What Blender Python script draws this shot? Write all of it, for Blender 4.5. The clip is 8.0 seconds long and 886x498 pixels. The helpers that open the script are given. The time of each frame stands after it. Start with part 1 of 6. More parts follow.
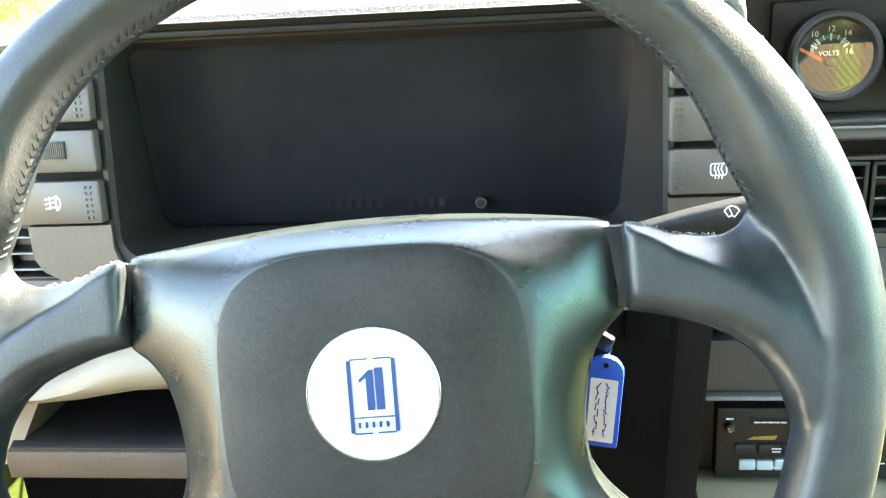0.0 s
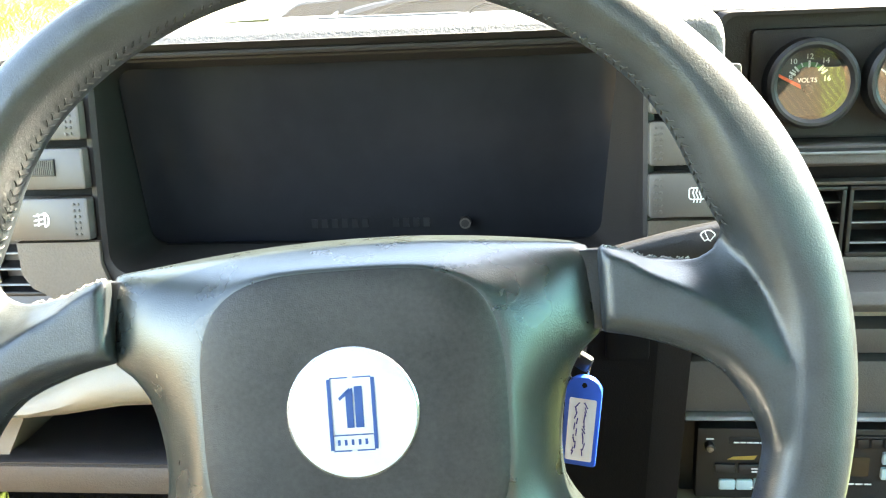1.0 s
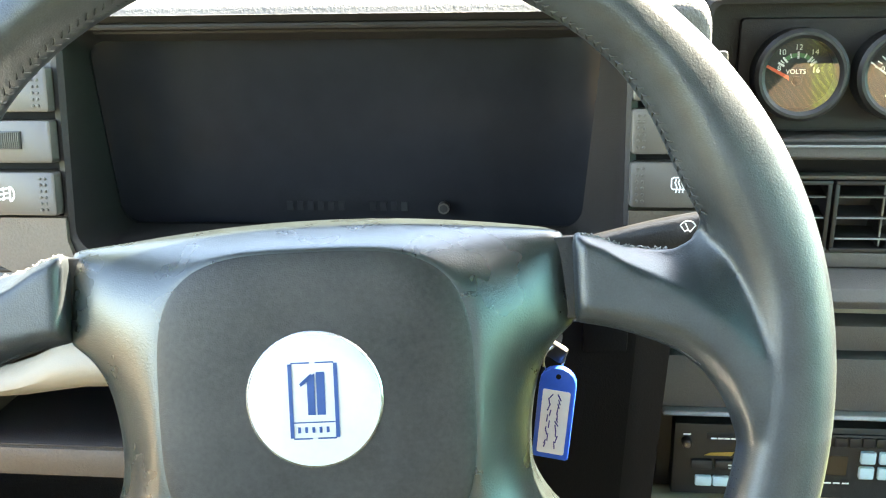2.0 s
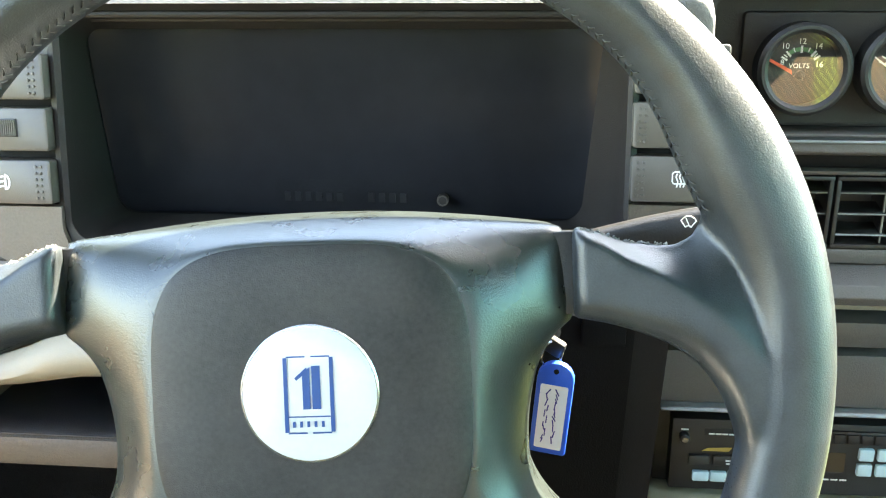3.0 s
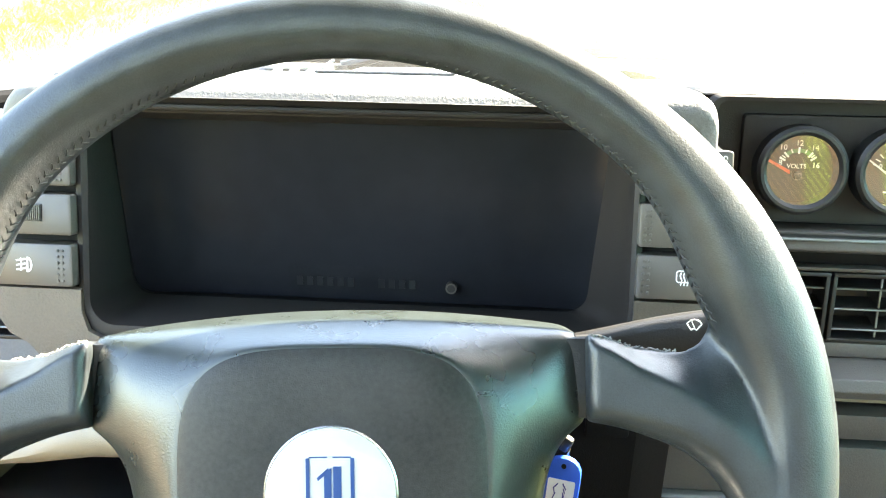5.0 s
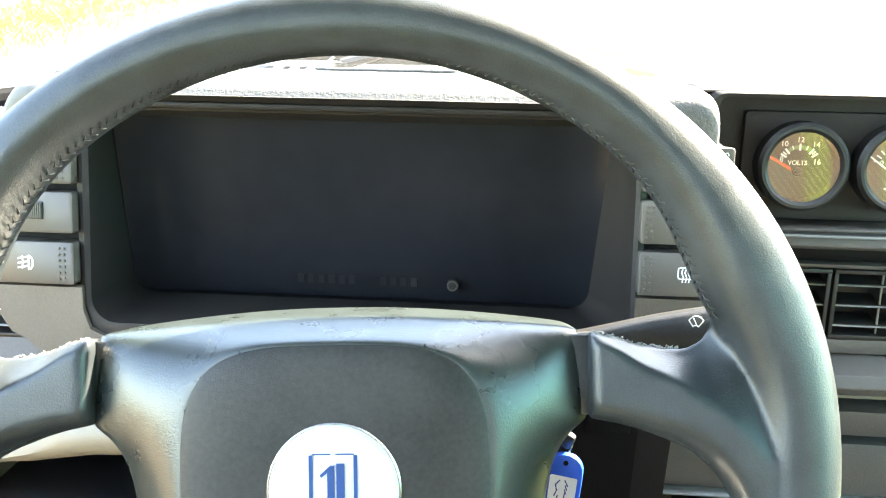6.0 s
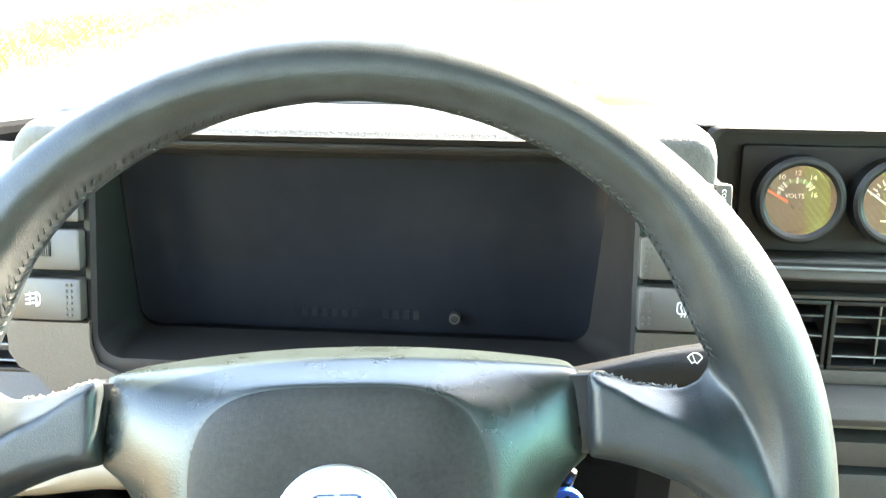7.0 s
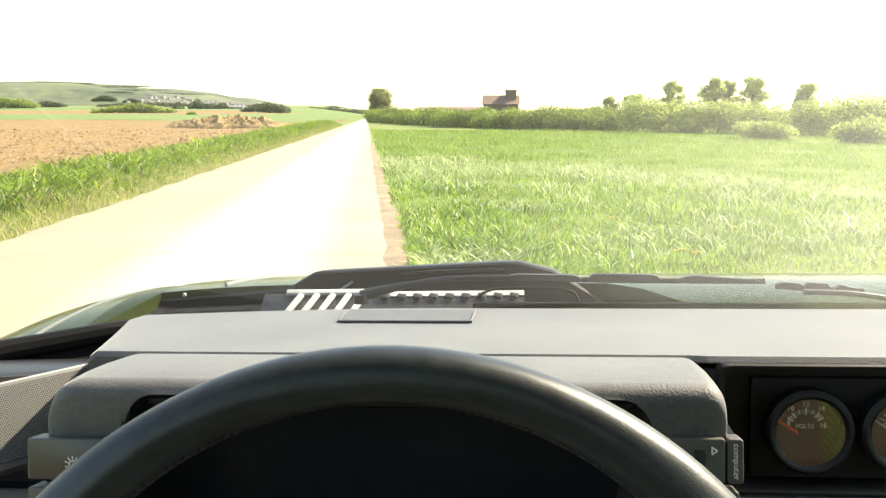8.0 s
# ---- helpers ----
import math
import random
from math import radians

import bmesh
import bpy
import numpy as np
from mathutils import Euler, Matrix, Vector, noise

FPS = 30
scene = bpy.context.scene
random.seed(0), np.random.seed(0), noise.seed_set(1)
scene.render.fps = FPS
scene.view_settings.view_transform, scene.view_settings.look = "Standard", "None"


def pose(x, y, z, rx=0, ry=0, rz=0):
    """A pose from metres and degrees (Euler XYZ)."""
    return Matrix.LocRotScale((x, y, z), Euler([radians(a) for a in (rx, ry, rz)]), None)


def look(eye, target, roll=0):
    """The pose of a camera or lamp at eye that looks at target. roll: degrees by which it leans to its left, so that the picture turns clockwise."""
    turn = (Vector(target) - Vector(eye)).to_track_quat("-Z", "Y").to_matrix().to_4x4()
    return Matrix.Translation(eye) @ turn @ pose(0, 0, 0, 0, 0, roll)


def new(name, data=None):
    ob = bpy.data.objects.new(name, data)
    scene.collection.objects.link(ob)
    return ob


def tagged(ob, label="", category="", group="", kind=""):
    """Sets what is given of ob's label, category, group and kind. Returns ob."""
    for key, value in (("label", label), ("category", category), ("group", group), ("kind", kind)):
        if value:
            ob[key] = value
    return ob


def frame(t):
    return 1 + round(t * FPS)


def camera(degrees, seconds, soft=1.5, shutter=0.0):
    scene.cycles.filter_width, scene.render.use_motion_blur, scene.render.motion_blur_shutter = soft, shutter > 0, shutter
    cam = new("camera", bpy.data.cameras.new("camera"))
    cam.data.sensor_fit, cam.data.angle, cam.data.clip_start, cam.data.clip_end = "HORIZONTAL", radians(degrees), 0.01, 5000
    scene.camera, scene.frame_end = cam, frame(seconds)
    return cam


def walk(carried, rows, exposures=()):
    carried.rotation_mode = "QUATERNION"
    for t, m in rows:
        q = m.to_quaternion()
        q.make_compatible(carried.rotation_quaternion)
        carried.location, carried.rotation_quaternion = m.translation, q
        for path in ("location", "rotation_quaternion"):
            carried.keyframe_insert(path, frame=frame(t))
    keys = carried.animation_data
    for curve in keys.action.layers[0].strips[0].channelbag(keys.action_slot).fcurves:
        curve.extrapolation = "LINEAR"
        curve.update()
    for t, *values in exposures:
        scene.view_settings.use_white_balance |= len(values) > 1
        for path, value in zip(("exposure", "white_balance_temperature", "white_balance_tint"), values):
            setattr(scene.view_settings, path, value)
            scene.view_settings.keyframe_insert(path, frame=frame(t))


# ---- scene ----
cam = camera(50.0, 8.0, soft=1.1, shutter=0.3)
PATH = [
    (0, (0.1044, 0.0204, 1.106), (-0.1295, 1.8892, 0.4331), -3.61),
    (0.5, (0.1088, 0.0138, 1.1116), (-0.1288, 1.8945, 0.4741), -4.02),
    (1, (0.11, 0.0138, 1.1104), (-0.1058, 1.8959, 0.4692), -2.87),
    (1.5, (0.1158, 0.0198, 1.1041), (-0.0816, 1.9008, 0.4537), -1.62),
    (3, (0.1163, 0.0304, 1.1041), (-0.0751, 1.9002, 0.4203), -0.68),
    (3.5, (0.1136, 0.02, 1.12), (-0.0756, 1.9219, 0.5309), 0.52),
    (4, (0.1084, 0.0202, 1.1195), (-0.0946, 1.9201, 0.5286), 0.80),
    (4.5, (0.106, 0.0214, 1.1217), (-0.0793, 1.9176, 0.5134), 0.95),
    (5, (0.1053, 0.0201, 1.127), (-0.0684, 1.9299, 0.5593), 0.74),
    (6.5, (0.1039, 0.0198, 1.1267), (-0.0699, 1.9278, 0.5526), 0.60),
    (7, (0.1046, 0.0155, 1.1379), (-0.0736, 1.9347, 0.6042), 0.38),
    (7.1, (0.102, 0.0114, 1.1403), (-0.065, 1.9379, 0.6296), 0.41),
    (7.2, (0.1018, 0.0114, 1.1498), (-0.0528, 1.942, 0.6509), 0.67),
    (7.3, (0.0989, 0.0069, 1.1626), (-0.0436, 1.9502, 0.7115), 0.73),
    (7.4, (0.1021, 0.005, 1.1765), (-0.0395, 1.9611, 0.785), 0.22),
    (7.5, (0.1054, 0.003, 1.1904), (-0.0591, 1.9653, 0.8404), -0.49),
    (7.6, (0.1048, 0.0032, 1.1976), (-0.0798, 1.9691, 0.8793), -1.30),
    (7.7, (0.1029, 0.0031, 1.2041), (-0.0872, 1.9716, 0.9061), -1.40),
    (7.8, (0.1007, 0.0062, 1.2095), (-0.0925, 1.9738, 0.9071), -1.23),
    (7.9, (0.0999, 0.0071, 1.2145), (-0.0939, 1.9765, 0.9246), -1.01),
    (8, (0.0998, 0.0058, 1.2189), (-0.1006, 1.9762, 0.9407), -1.03),
]
EXPOSURES = [(0.0, 4.5, 7850, 7), (1.2, 4.47, 7850, 7), (3.0, 4.27, 7850, 7), (6.3, 4.53, 7800, 7), (7.0, 4.63, 7700, 7), (7.3, 4.6, 7600, 7), (7.5, 4.2, 7500, 7), (7.62, 3.4, 7500, 7), (7.8, 2.15, 7800, 7), (8.0, 1.48, 7950, 7)]
# the car stands on the road's edge and leans a little against the land; the path is written in the car's own frame
LEAN = pose(0.1, 0, 1.2) @ pose(0, 0, 0, 0, -1.0, 0) @ pose(-0.1, 0, -1.2)
walk(cam, [(t, LEAN @ look(eye, target, roll)) for t, eye, target, roll in PATH], EXPOSURES)

# ---- light: open sky and one sun from the front right ----
SUN_AZ, SUN_EL = 58.0, 43.0        # degrees right of straight ahead, and up
world = bpy.data.worlds.new("sky")
scene.world = world
world.use_nodes = True
wn = world.node_tree.nodes
sky = wn.new("ShaderNodeTexSky")
sky.sky_type = 'NISHITA'
sky.sun_disc = False
sky.sun_elevation, sky.sun_rotation = radians(SUN_EL), radians(SUN_AZ)
sky.air_density, sky.dust_density = 1.0, 0.8
wn["Background"].inputs["Strength"].default_value = 0.15
world.node_tree.links.new(sky.outputs["Color"], wn["Background"].inputs["Color"])
sun_data = bpy.data.lights.new("sun", 'SUN')
sun_data.energy, sun_data.angle, sun_data.color = 5.0, radians(0.53), (1.0, 0.95, 0.86)
sun = new("sun", sun_data)
_a, _e = radians(SUN_AZ), radians(SUN_EL)
SUN_DIR = Vector((math.sin(_a) * math.cos(_e), math.cos(_a) * math.cos(_e), math.sin(_e)))
sun.matrix_world = look(SUN_DIR * 50, (0, 0, 0))


# ---- materials ----
def material(name, base, rough=0.5, metal=0.0, var=0.12, scale=30.0, bump=0.0, bump_scale=400.0, second=None, fine=None, spec=0.5,
             coat=0.0, island=0.0, bump_kind="noise", through_light=0.0, grazing_sheen=0.0):
    """A node material: base colour with coarse and fine variation, roughness wear and fine relief. Sizes are features per metre."""
    m = bpy.data.materials.new(name)
    m.use_nodes = True
    nt = m.node_tree
    n, l = nt.nodes, nt.links
    p = n["Principled BSDF"]
    p.inputs["Roughness"].default_value, p.inputs["Metallic"].default_value = rough, metal
    p.inputs["Specular IOR Level"].default_value = spec
    p.inputs["Coat Weight"].default_value = coat
    p.inputs["Sheen Weight"].default_value, p.inputs["Sheen Roughness"].default_value = grazing_sheen, 0.4
    co = n.new("ShaderNodeTexCoord")
    coarse = n.new("ShaderNodeTexNoise")
    coarse.inputs["Scale"].default_value, coarse.inputs["Detail"].default_value = scale, 5
    grain = n.new("ShaderNodeTexNoise")
    grain.inputs["Scale"].default_value, grain.inputs["Detail"].default_value = fine or bump_scale, 3
    l.new(co.outputs["Object"], coarse.inputs["Vector"])
    l.new(co.outputs["Object"], grain.inputs["Vector"])
    mix = n.new("ShaderNodeMix")
    mix.data_type = 'RGBA'
    lo = [c * (1 - var) for c in base]
    hi = list(second) if second else [min(1, c * (1 + var)) for c in base]
    mix.inputs["A"].default_value, mix.inputs["B"].default_value = (*lo, 1), (*hi, 1)
    ramp = n.new("ShaderNodeMapRange")
    ramp.inputs["From Min"].default_value, ramp.inputs["From Max"].default_value = 0.3, 0.7
    blend = n.new("ShaderNodeMath")
    blend.operation = 'MULTIPLY_ADD'
    l.new(grain.outputs["Fac"], blend.inputs[0])
    blend.inputs[1].default_value = 0.4
    half = n.new("ShaderNodeMath")
    half.operation = 'MULTIPLY'
    l.new(coarse.outputs["Fac"], half.inputs[0])
    half.inputs[1].default_value = 0.6
    l.new(half.outputs[0], blend.inputs[2])
    l.new(blend.outputs[0], ramp.inputs["Value"])
    l.new(ramp.outputs["Result"], mix.inputs["Factor"])
    colour = mix.outputs["Result"]
    if island:
        geo = n.new("ShaderNodeNewGeometry")
        hsv = n.new("ShaderNodeHueSaturation")
        vr = n.new("ShaderNodeMapRange")
        vr.inputs["To Min"].default_value, vr.inputs["To Max"].default_value = 1 - island, 1 + island
        l.new(geo.outputs["Random Per Island"], vr.inputs["Value"])
        l.new(vr.outputs["Result"], hsv.inputs["Value"])
        l.new(colour, hsv.inputs["Color"])
        colour = hsv.outputs["Color"]
    l.new(colour, p.inputs["Base Color"])
    if through_light:
        thin, both = n.new("ShaderNodeBsdfTranslucent"), n.new("ShaderNodeMixShader")
        both.inputs[0].default_value = through_light
        l.new(colour, thin.inputs["Color"])
        l.new(p.outputs[0], both.inputs[1])
        l.new(thin.outputs[0], both.inputs[2])
        l.new(both.outputs[0], n["Material Output"].inputs["Surface"])
    wear = n.new("ShaderNodeMapRange")
    wear.inputs["To Min"].default_value, wear.inputs["To Max"].default_value = max(0.02, rough * 0.85), min(1, rough * 1.15)
    l.new(coarse.outputs["Fac"], wear.inputs["Value"])
    l.new(wear.outputs["Result"], p.inputs["Roughness"])
    if bump:
        b = n.new("ShaderNodeBump")
        b.inputs["Strength"].default_value, b.inputs["Distance"].default_value = 1.0, bump
        if bump_kind == "voronoi":
            src = n.new("ShaderNodeTexVoronoi")
            src.inputs["Scale"].default_value = bump_scale
            l.new(co.outputs["Object"], src.inputs["Vector"])
            l.new(src.outputs["Distance"], b.inputs["Height"])
        else:
            src = n.new("ShaderNodeTexNoise")
            src.inputs["Scale"].default_value, src.inputs["Detail"].default_value = bump_scale, 4
            l.new(co.outputs["Object"], src.inputs["Vector"])
            l.new(src.outputs["Fac"], b.inputs["Height"])
        l.new(b.outputs["Normal"], p.inputs["Normal"])
    return m


LEATHER = material("black_leather", (0.022, 0.027, 0.030), 0.38, spec=0.62, var=0.5, scale=70, fine=1300, bump=0.00014, bump_scale=1450)
HUB_VINYL = material("hub_vinyl", (0.018, 0.024, 0.023), 0.28, spec=0.75, var=0.4, scale=40, fine=1500, bump=0.00013, bump_scale=1350)
PAD_VINYL = material("pad_vinyl", (0.016, 0.016, 0.0155), 0.50, spec=0.42, var=0.75, scale=34, fine=500, bump=0.00017, bump_scale=1600)
# sheen is added so the top looks brighter than the front face
DASH = material("dash_vinyl", (0.054, 0.054, 0.055), 0.68, spec=1.0, var=0.5, scale=14, fine=330, bump=0.00042, bump_scale=640, grazing_sheen=0.34)
DASH_FACE = material("dash_face_plastic", (0.085, 0.077, 0.070), 0.5, var=0.2, scale=18, bump=0.0003, bump_scale=900)
BROWN_PLASTIC = material("brown_grey_plastic", (0.27, 0.235, 0.165), 0.48, var=0.15, scale=20, bump=0.0002, bump_scale=1500)
BUTTON = material("button_plastic", (0.078, 0.071, 0.062), 0.42, var=0.12, scale=25, bump=0.00012, bump_scale=2000)
BLACK = material("black_plastic", (0.013, 0.013, 0.013), 0.45, var=0.25, scale=20, bump=0.0002, bump_scale=900)
RUBBER = material("black_rubber", (0.0055, 0.0055, 0.0055), 0.65, spec=0.15, var=0.25, scale=15, bump=0.0003, bump_scale=500)
SCREEN = material("dark_screen", (0.0125, 0.0135, 0.0165), 0.20, spec=0.20, var=0.2, scale=6, fine=60)
LCD = material("lcd_grey", (0.0138, 0.0150, 0.0178), 0.2, var=0.2, spec=0.16)
LCD_DIGIT = material("lcd_digit", (0.0158, 0.0173, 0.0198), 0.3, var=0.2, spec=0.16)
LCD_MARK = material("lcd_mark", (0.022, 0.0245, 0.026), 0.4, var=0.2, spec=0.16)
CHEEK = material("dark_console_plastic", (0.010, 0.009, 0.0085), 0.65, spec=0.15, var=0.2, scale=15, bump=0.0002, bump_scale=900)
DISPLAY = material("brown_display", (0.040, 0.030, 0.018), 0.25, var=0.15)
WHITE = material("white_print", (0.75, 0.75, 0.73), 0.5, var=0.05)
ENAMEL = material("white_enamel", (0.46, 0.48, 0.48), 0.25, var=0.04, scale=40, coat=0.4)
BLUE = material("blue_print", (0.008, 0.045, 0.17), 0.35, var=0.1)
CHROME = material("chrome", (0.62, 0.62, 0.62), 0.22, metal=1.0, var=0.1)
SILVER = material("silver_trim", (0.30, 0.32, 0.31), 0.4, metal=0.7, var=0.1)
RED = material("orange_red_needle", (0.75, 0.09, 0.03), 0.5, var=0.05)
GREEN_BAND = material("green_scale", (0.08, 0.22, 0.09), 0.5, var=0.05)
DIAL = material("black_dial", (0.012, 0.012, 0.012), 0.6, var=0.2)
TAG_BLUE = material("blue_tag_plastic", (0.02, 0.10, 0.55), 0.3, var=0.08, scale=60)
PAPER = material("paper", (0.72, 0.72, 0.75), 0.8, var=0.06, scale=90)
KEY_GREY = material("key_grey_plastic", (0.014, 0.015, 0.015), 0.4, var=0.3, scale=200)
INK = material("ink", (0.06, 0.05, 0.22), 0.7, var=0.1)
GOLD = material("gold_print", (0.42, 0.28, 0.06), 0.5, var=0.1)
PALE_KEY = material("pale_radio_key", (0.42, 0.55, 0.58), 0.4, var=0.06)
SHELF = material("dark_shelf_plastic", (0.022, 0.022, 0.023), 0.35, spec=0.6, var=0.3, scale=25, bump=0.00015, bump_scale=900)
CORNER = material("brown_corner_plastic", (0.082, 0.069, 0.054), 0.5, var=0.2, scale=20, bump=0.0004, bump_scale=700)
# base cut to near black, so footwell and recess shade sits in the colour
SHADED_PANEL = material("shaded_lower_plastic", (0.0028, 0.0026, 0.0024), 0.7, spec=0.10, var=0.25, scale=12, bump=0.0002, bump_scale=900)
SURROUND = material("dark_brown_surround", (0.020, 0.0175, 0.0165), 0.55, spec=0.28, var=0.2, scale=18, bump=0.0002, bump_scale=1200)
FRAY = material("frayed_thread", (0.20, 0.205, 0.195), 0.9, var=0.4, scale=300)
GRILLE_CLOTH = material("grey_grille_cloth", (0.040, 0.040, 0.040), 0.6, spec=0.8, var=0.3, scale=40, fine=900, bump=0.0005, bump_scale=900, grazing_sheen=0.22)
THREAD = material("dark_thread", (0.022, 0.023, 0.022), 0.7, var=0.3)
# olive base carries the reflection of the grass; real gloss is nearly off
PAINT = material("reflection_green_paint", (0.030, 0.041, 0.011), 0.16, spec=0.03, var=0.2, scale=6)
SPEAKER_CLOTH = material("grey_speaker_cover", (0.33, 0.33, 0.325), 0.6, var=0.12, scale=25, bump=0.0001, bump_scale=900)
GREY_METAL = material("pale_grille_metal", (0.42, 0.43, 0.40), 0.5, var=0.15, scale=20)
CARPET = material("black_carpet", (0.006, 0.006, 0.006), 0.95, spec=0.15, var=0.4, scale=60, bump=0.002, bump_scale=600)
HEADLINER = material("dark_headliner", (0.07, 0.068, 0.064), 0.9, var=0.15, scale=8, bump=0.0006, bump_scale=500)
SEAT_CLOTH = material("seat_cloth", (0.17, 0.11, 0.065), 0.9, var=0.25, scale=30, bump=0.001, bump_scale=900)
_n, _l = SEAT_CLOTH.node_tree.nodes, SEAT_CLOTH.node_tree.links
_wave, _mix, _bands, _tone = _n.new("ShaderNodeTexWave"), _n.new("ShaderNodeMix"), _n.new("ShaderNodeTexWave"), _n.new("ShaderNodeMix")
_wave.bands_direction = 'DIAGONAL'
_wave.inputs["Scale"].default_value, _wave.inputs["Distortion"].default_value = 46, 0.4
_bands.bands_direction = 'X'
_bands.inputs["Scale"].default_value, _bands.inputs["Distortion"].default_value = 2.1, 0.0
_mix.data_type = _tone.data_type = 'RGBA'
_mix.inputs["B"].default_value = (0.04, 0.035, 0.02, 1)
_tone.inputs["B"].default_value = (0.22, 0.25, 0.06, 1)
_p = _n["Principled BSDF"]
_l.new(_p.inputs["Base Color"].links[0].from_socket, _tone.inputs["A"])
_step = _n.new("ShaderNodeMapRange")
_step.inputs["From Min"].default_value, _step.inputs["From Max"].default_value = 0.72, 0.8
_l.new(_n["Texture Coordinate"].outputs["Object"], _bands.inputs["Vector"])
_l.new(_bands.outputs["Fac"], _step.inputs["Value"])
_l.new(_step.outputs["Result"], _tone.inputs["Factor"])
_l.new(_tone.outputs["Result"], _mix.inputs["A"])
_l.new(_n["Texture Coordinate"].outputs["Object"], _wave.inputs["Vector"])
_l.new(_wave.outputs["Fac"], _mix.inputs["Factor"])
_l.new(_mix.outputs["Result"], _p.inputs["Base Color"])


def glass(name, rough=0.0, tint=(1, 1, 1), gloss=0.07):
    m = bpy.data.materials.new(name)
    m.use_nodes = True
    n, l = m.node_tree.nodes, m.node_tree.links
    n.remove(n["Principled BSDF"])
    clear, shine, mix = n.new("ShaderNodeBsdfTransparent"), n.new("ShaderNodeBsdfGlossy"), n.new("ShaderNodeMixShader")
    clear.inputs["Color"].default_value = (*tint, 1)
    shine.inputs["Roughness"].default_value = rough
    lw, power, scale = n.new("ShaderNodeLayerWeight"), n.new("ShaderNodeMath"), n.new("ShaderNodeMath")
    lw.inputs["Blend"].default_value = 0.5
    power.operation, scale.operation = 'POWER', 'MULTIPLY_ADD'
    power.inputs[1].default_value = 5.0
    scale.inputs[1].default_value, scale.inputs[2].default_value = 1.0 - gloss, gloss
    l.new(lw.outputs["Facing"], power.inputs[0])
    l.new(power.outputs[0], scale.inputs[0])
    l.new(scale.outputs[0], mix.inputs[0])
    l.new(clear.outputs[0], mix.inputs[1])
    l.new(shine.outputs[0], mix.inputs[2])
    l.new(mix.outputs[0], n["Material Output"].inputs["Surface"])
    return m


SIDE_GLASS = glass("green_tinted_glass", 0.0, (0.56, 0.82, 0.79))
WINDSCREEN = glass("windscreen_glass", 0.0, (0.97, 0.98, 0.97))
# a translucent film stands in for veiling sun glare, stronger towards the passenger's side
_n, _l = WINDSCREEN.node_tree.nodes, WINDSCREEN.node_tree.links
_glare, _both, _spots, _amount = _n.new("ShaderNodeBsdfTranslucent"), _n.new("ShaderNodeMixShader"), _n.new("ShaderNodeTexNoise"), _n.new("ShaderNodeMapRange")
_glare.inputs["Color"].default_value = (0.80, 0.79, 0.74, 1)
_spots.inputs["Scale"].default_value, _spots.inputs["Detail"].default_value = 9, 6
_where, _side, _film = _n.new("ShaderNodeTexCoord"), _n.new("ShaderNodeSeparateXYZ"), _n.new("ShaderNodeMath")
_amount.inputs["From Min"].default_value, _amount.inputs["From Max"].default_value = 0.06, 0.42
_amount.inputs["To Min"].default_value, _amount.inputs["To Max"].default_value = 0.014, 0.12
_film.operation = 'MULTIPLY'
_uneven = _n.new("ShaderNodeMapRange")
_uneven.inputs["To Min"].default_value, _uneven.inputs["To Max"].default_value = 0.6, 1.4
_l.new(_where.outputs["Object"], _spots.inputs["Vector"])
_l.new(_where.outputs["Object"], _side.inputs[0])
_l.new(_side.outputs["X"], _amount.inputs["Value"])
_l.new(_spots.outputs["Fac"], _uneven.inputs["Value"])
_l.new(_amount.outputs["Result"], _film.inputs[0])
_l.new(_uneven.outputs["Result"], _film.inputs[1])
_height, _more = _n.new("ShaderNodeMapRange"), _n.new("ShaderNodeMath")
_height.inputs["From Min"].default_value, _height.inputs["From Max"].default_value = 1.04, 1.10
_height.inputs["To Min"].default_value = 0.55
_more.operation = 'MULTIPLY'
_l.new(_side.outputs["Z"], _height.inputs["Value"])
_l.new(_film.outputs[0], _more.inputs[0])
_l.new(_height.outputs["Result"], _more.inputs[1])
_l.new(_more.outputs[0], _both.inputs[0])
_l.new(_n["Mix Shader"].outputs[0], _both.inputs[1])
_l.new(_glare.outputs[0], _both.inputs[2])
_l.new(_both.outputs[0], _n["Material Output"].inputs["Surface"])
DOOR_CARD = material("tan_door_vinyl", (0.25, 0.20, 0.14), 0.5, var=0.12, scale=10, bump=0.0003, bump_scale=900, bump_kind="voronoi")
DIAL_GLASS = glass("dial_glass", gloss=0.068)


# ---- mesh helpers ----
def thing(name, at=(0, 0, 0), label="", category="", group="", kind="", m=None):
    ob = new(name)
    ob.empty_display_size = 0.02
    ob.matrix_basis = m if m is not None else Matrix.Translation(at)
    return tagged(ob, label, category, group, kind)


def part(name, bm, mat, parent=None, label="", local=False, angle=35, kind=""):
    """Links a bmesh as one mesh object, in world metres or, if local, in those of its parent."""
    bmesh.ops.recalc_face_normals(bm, faces=bm.faces)
    me = bpy.data.meshes.new(name)
    bm.to_mesh(me)
    bm.free()
    me.materials.append(mat)
    if len(me.polygons):
        me.polygons.foreach_set("use_smooth", [True] * len(me.polygons))
        me.set_sharp_from_angle(angle=radians(angle))
    ob = new(name, me)
    if parent is not None:
        ob.parent = parent
        if not local:
            chain, o = Matrix.Identity(4), parent
            while o is not None:
                chain = o.matrix_basis.copy() @ chain if o.parent is None else o.matrix_parent_inverse @ o.matrix_basis @ chain
                o = o.parent
            ob.matrix_parent_inverse = chain.inverted()
    return tagged(ob, label, kind=kind)


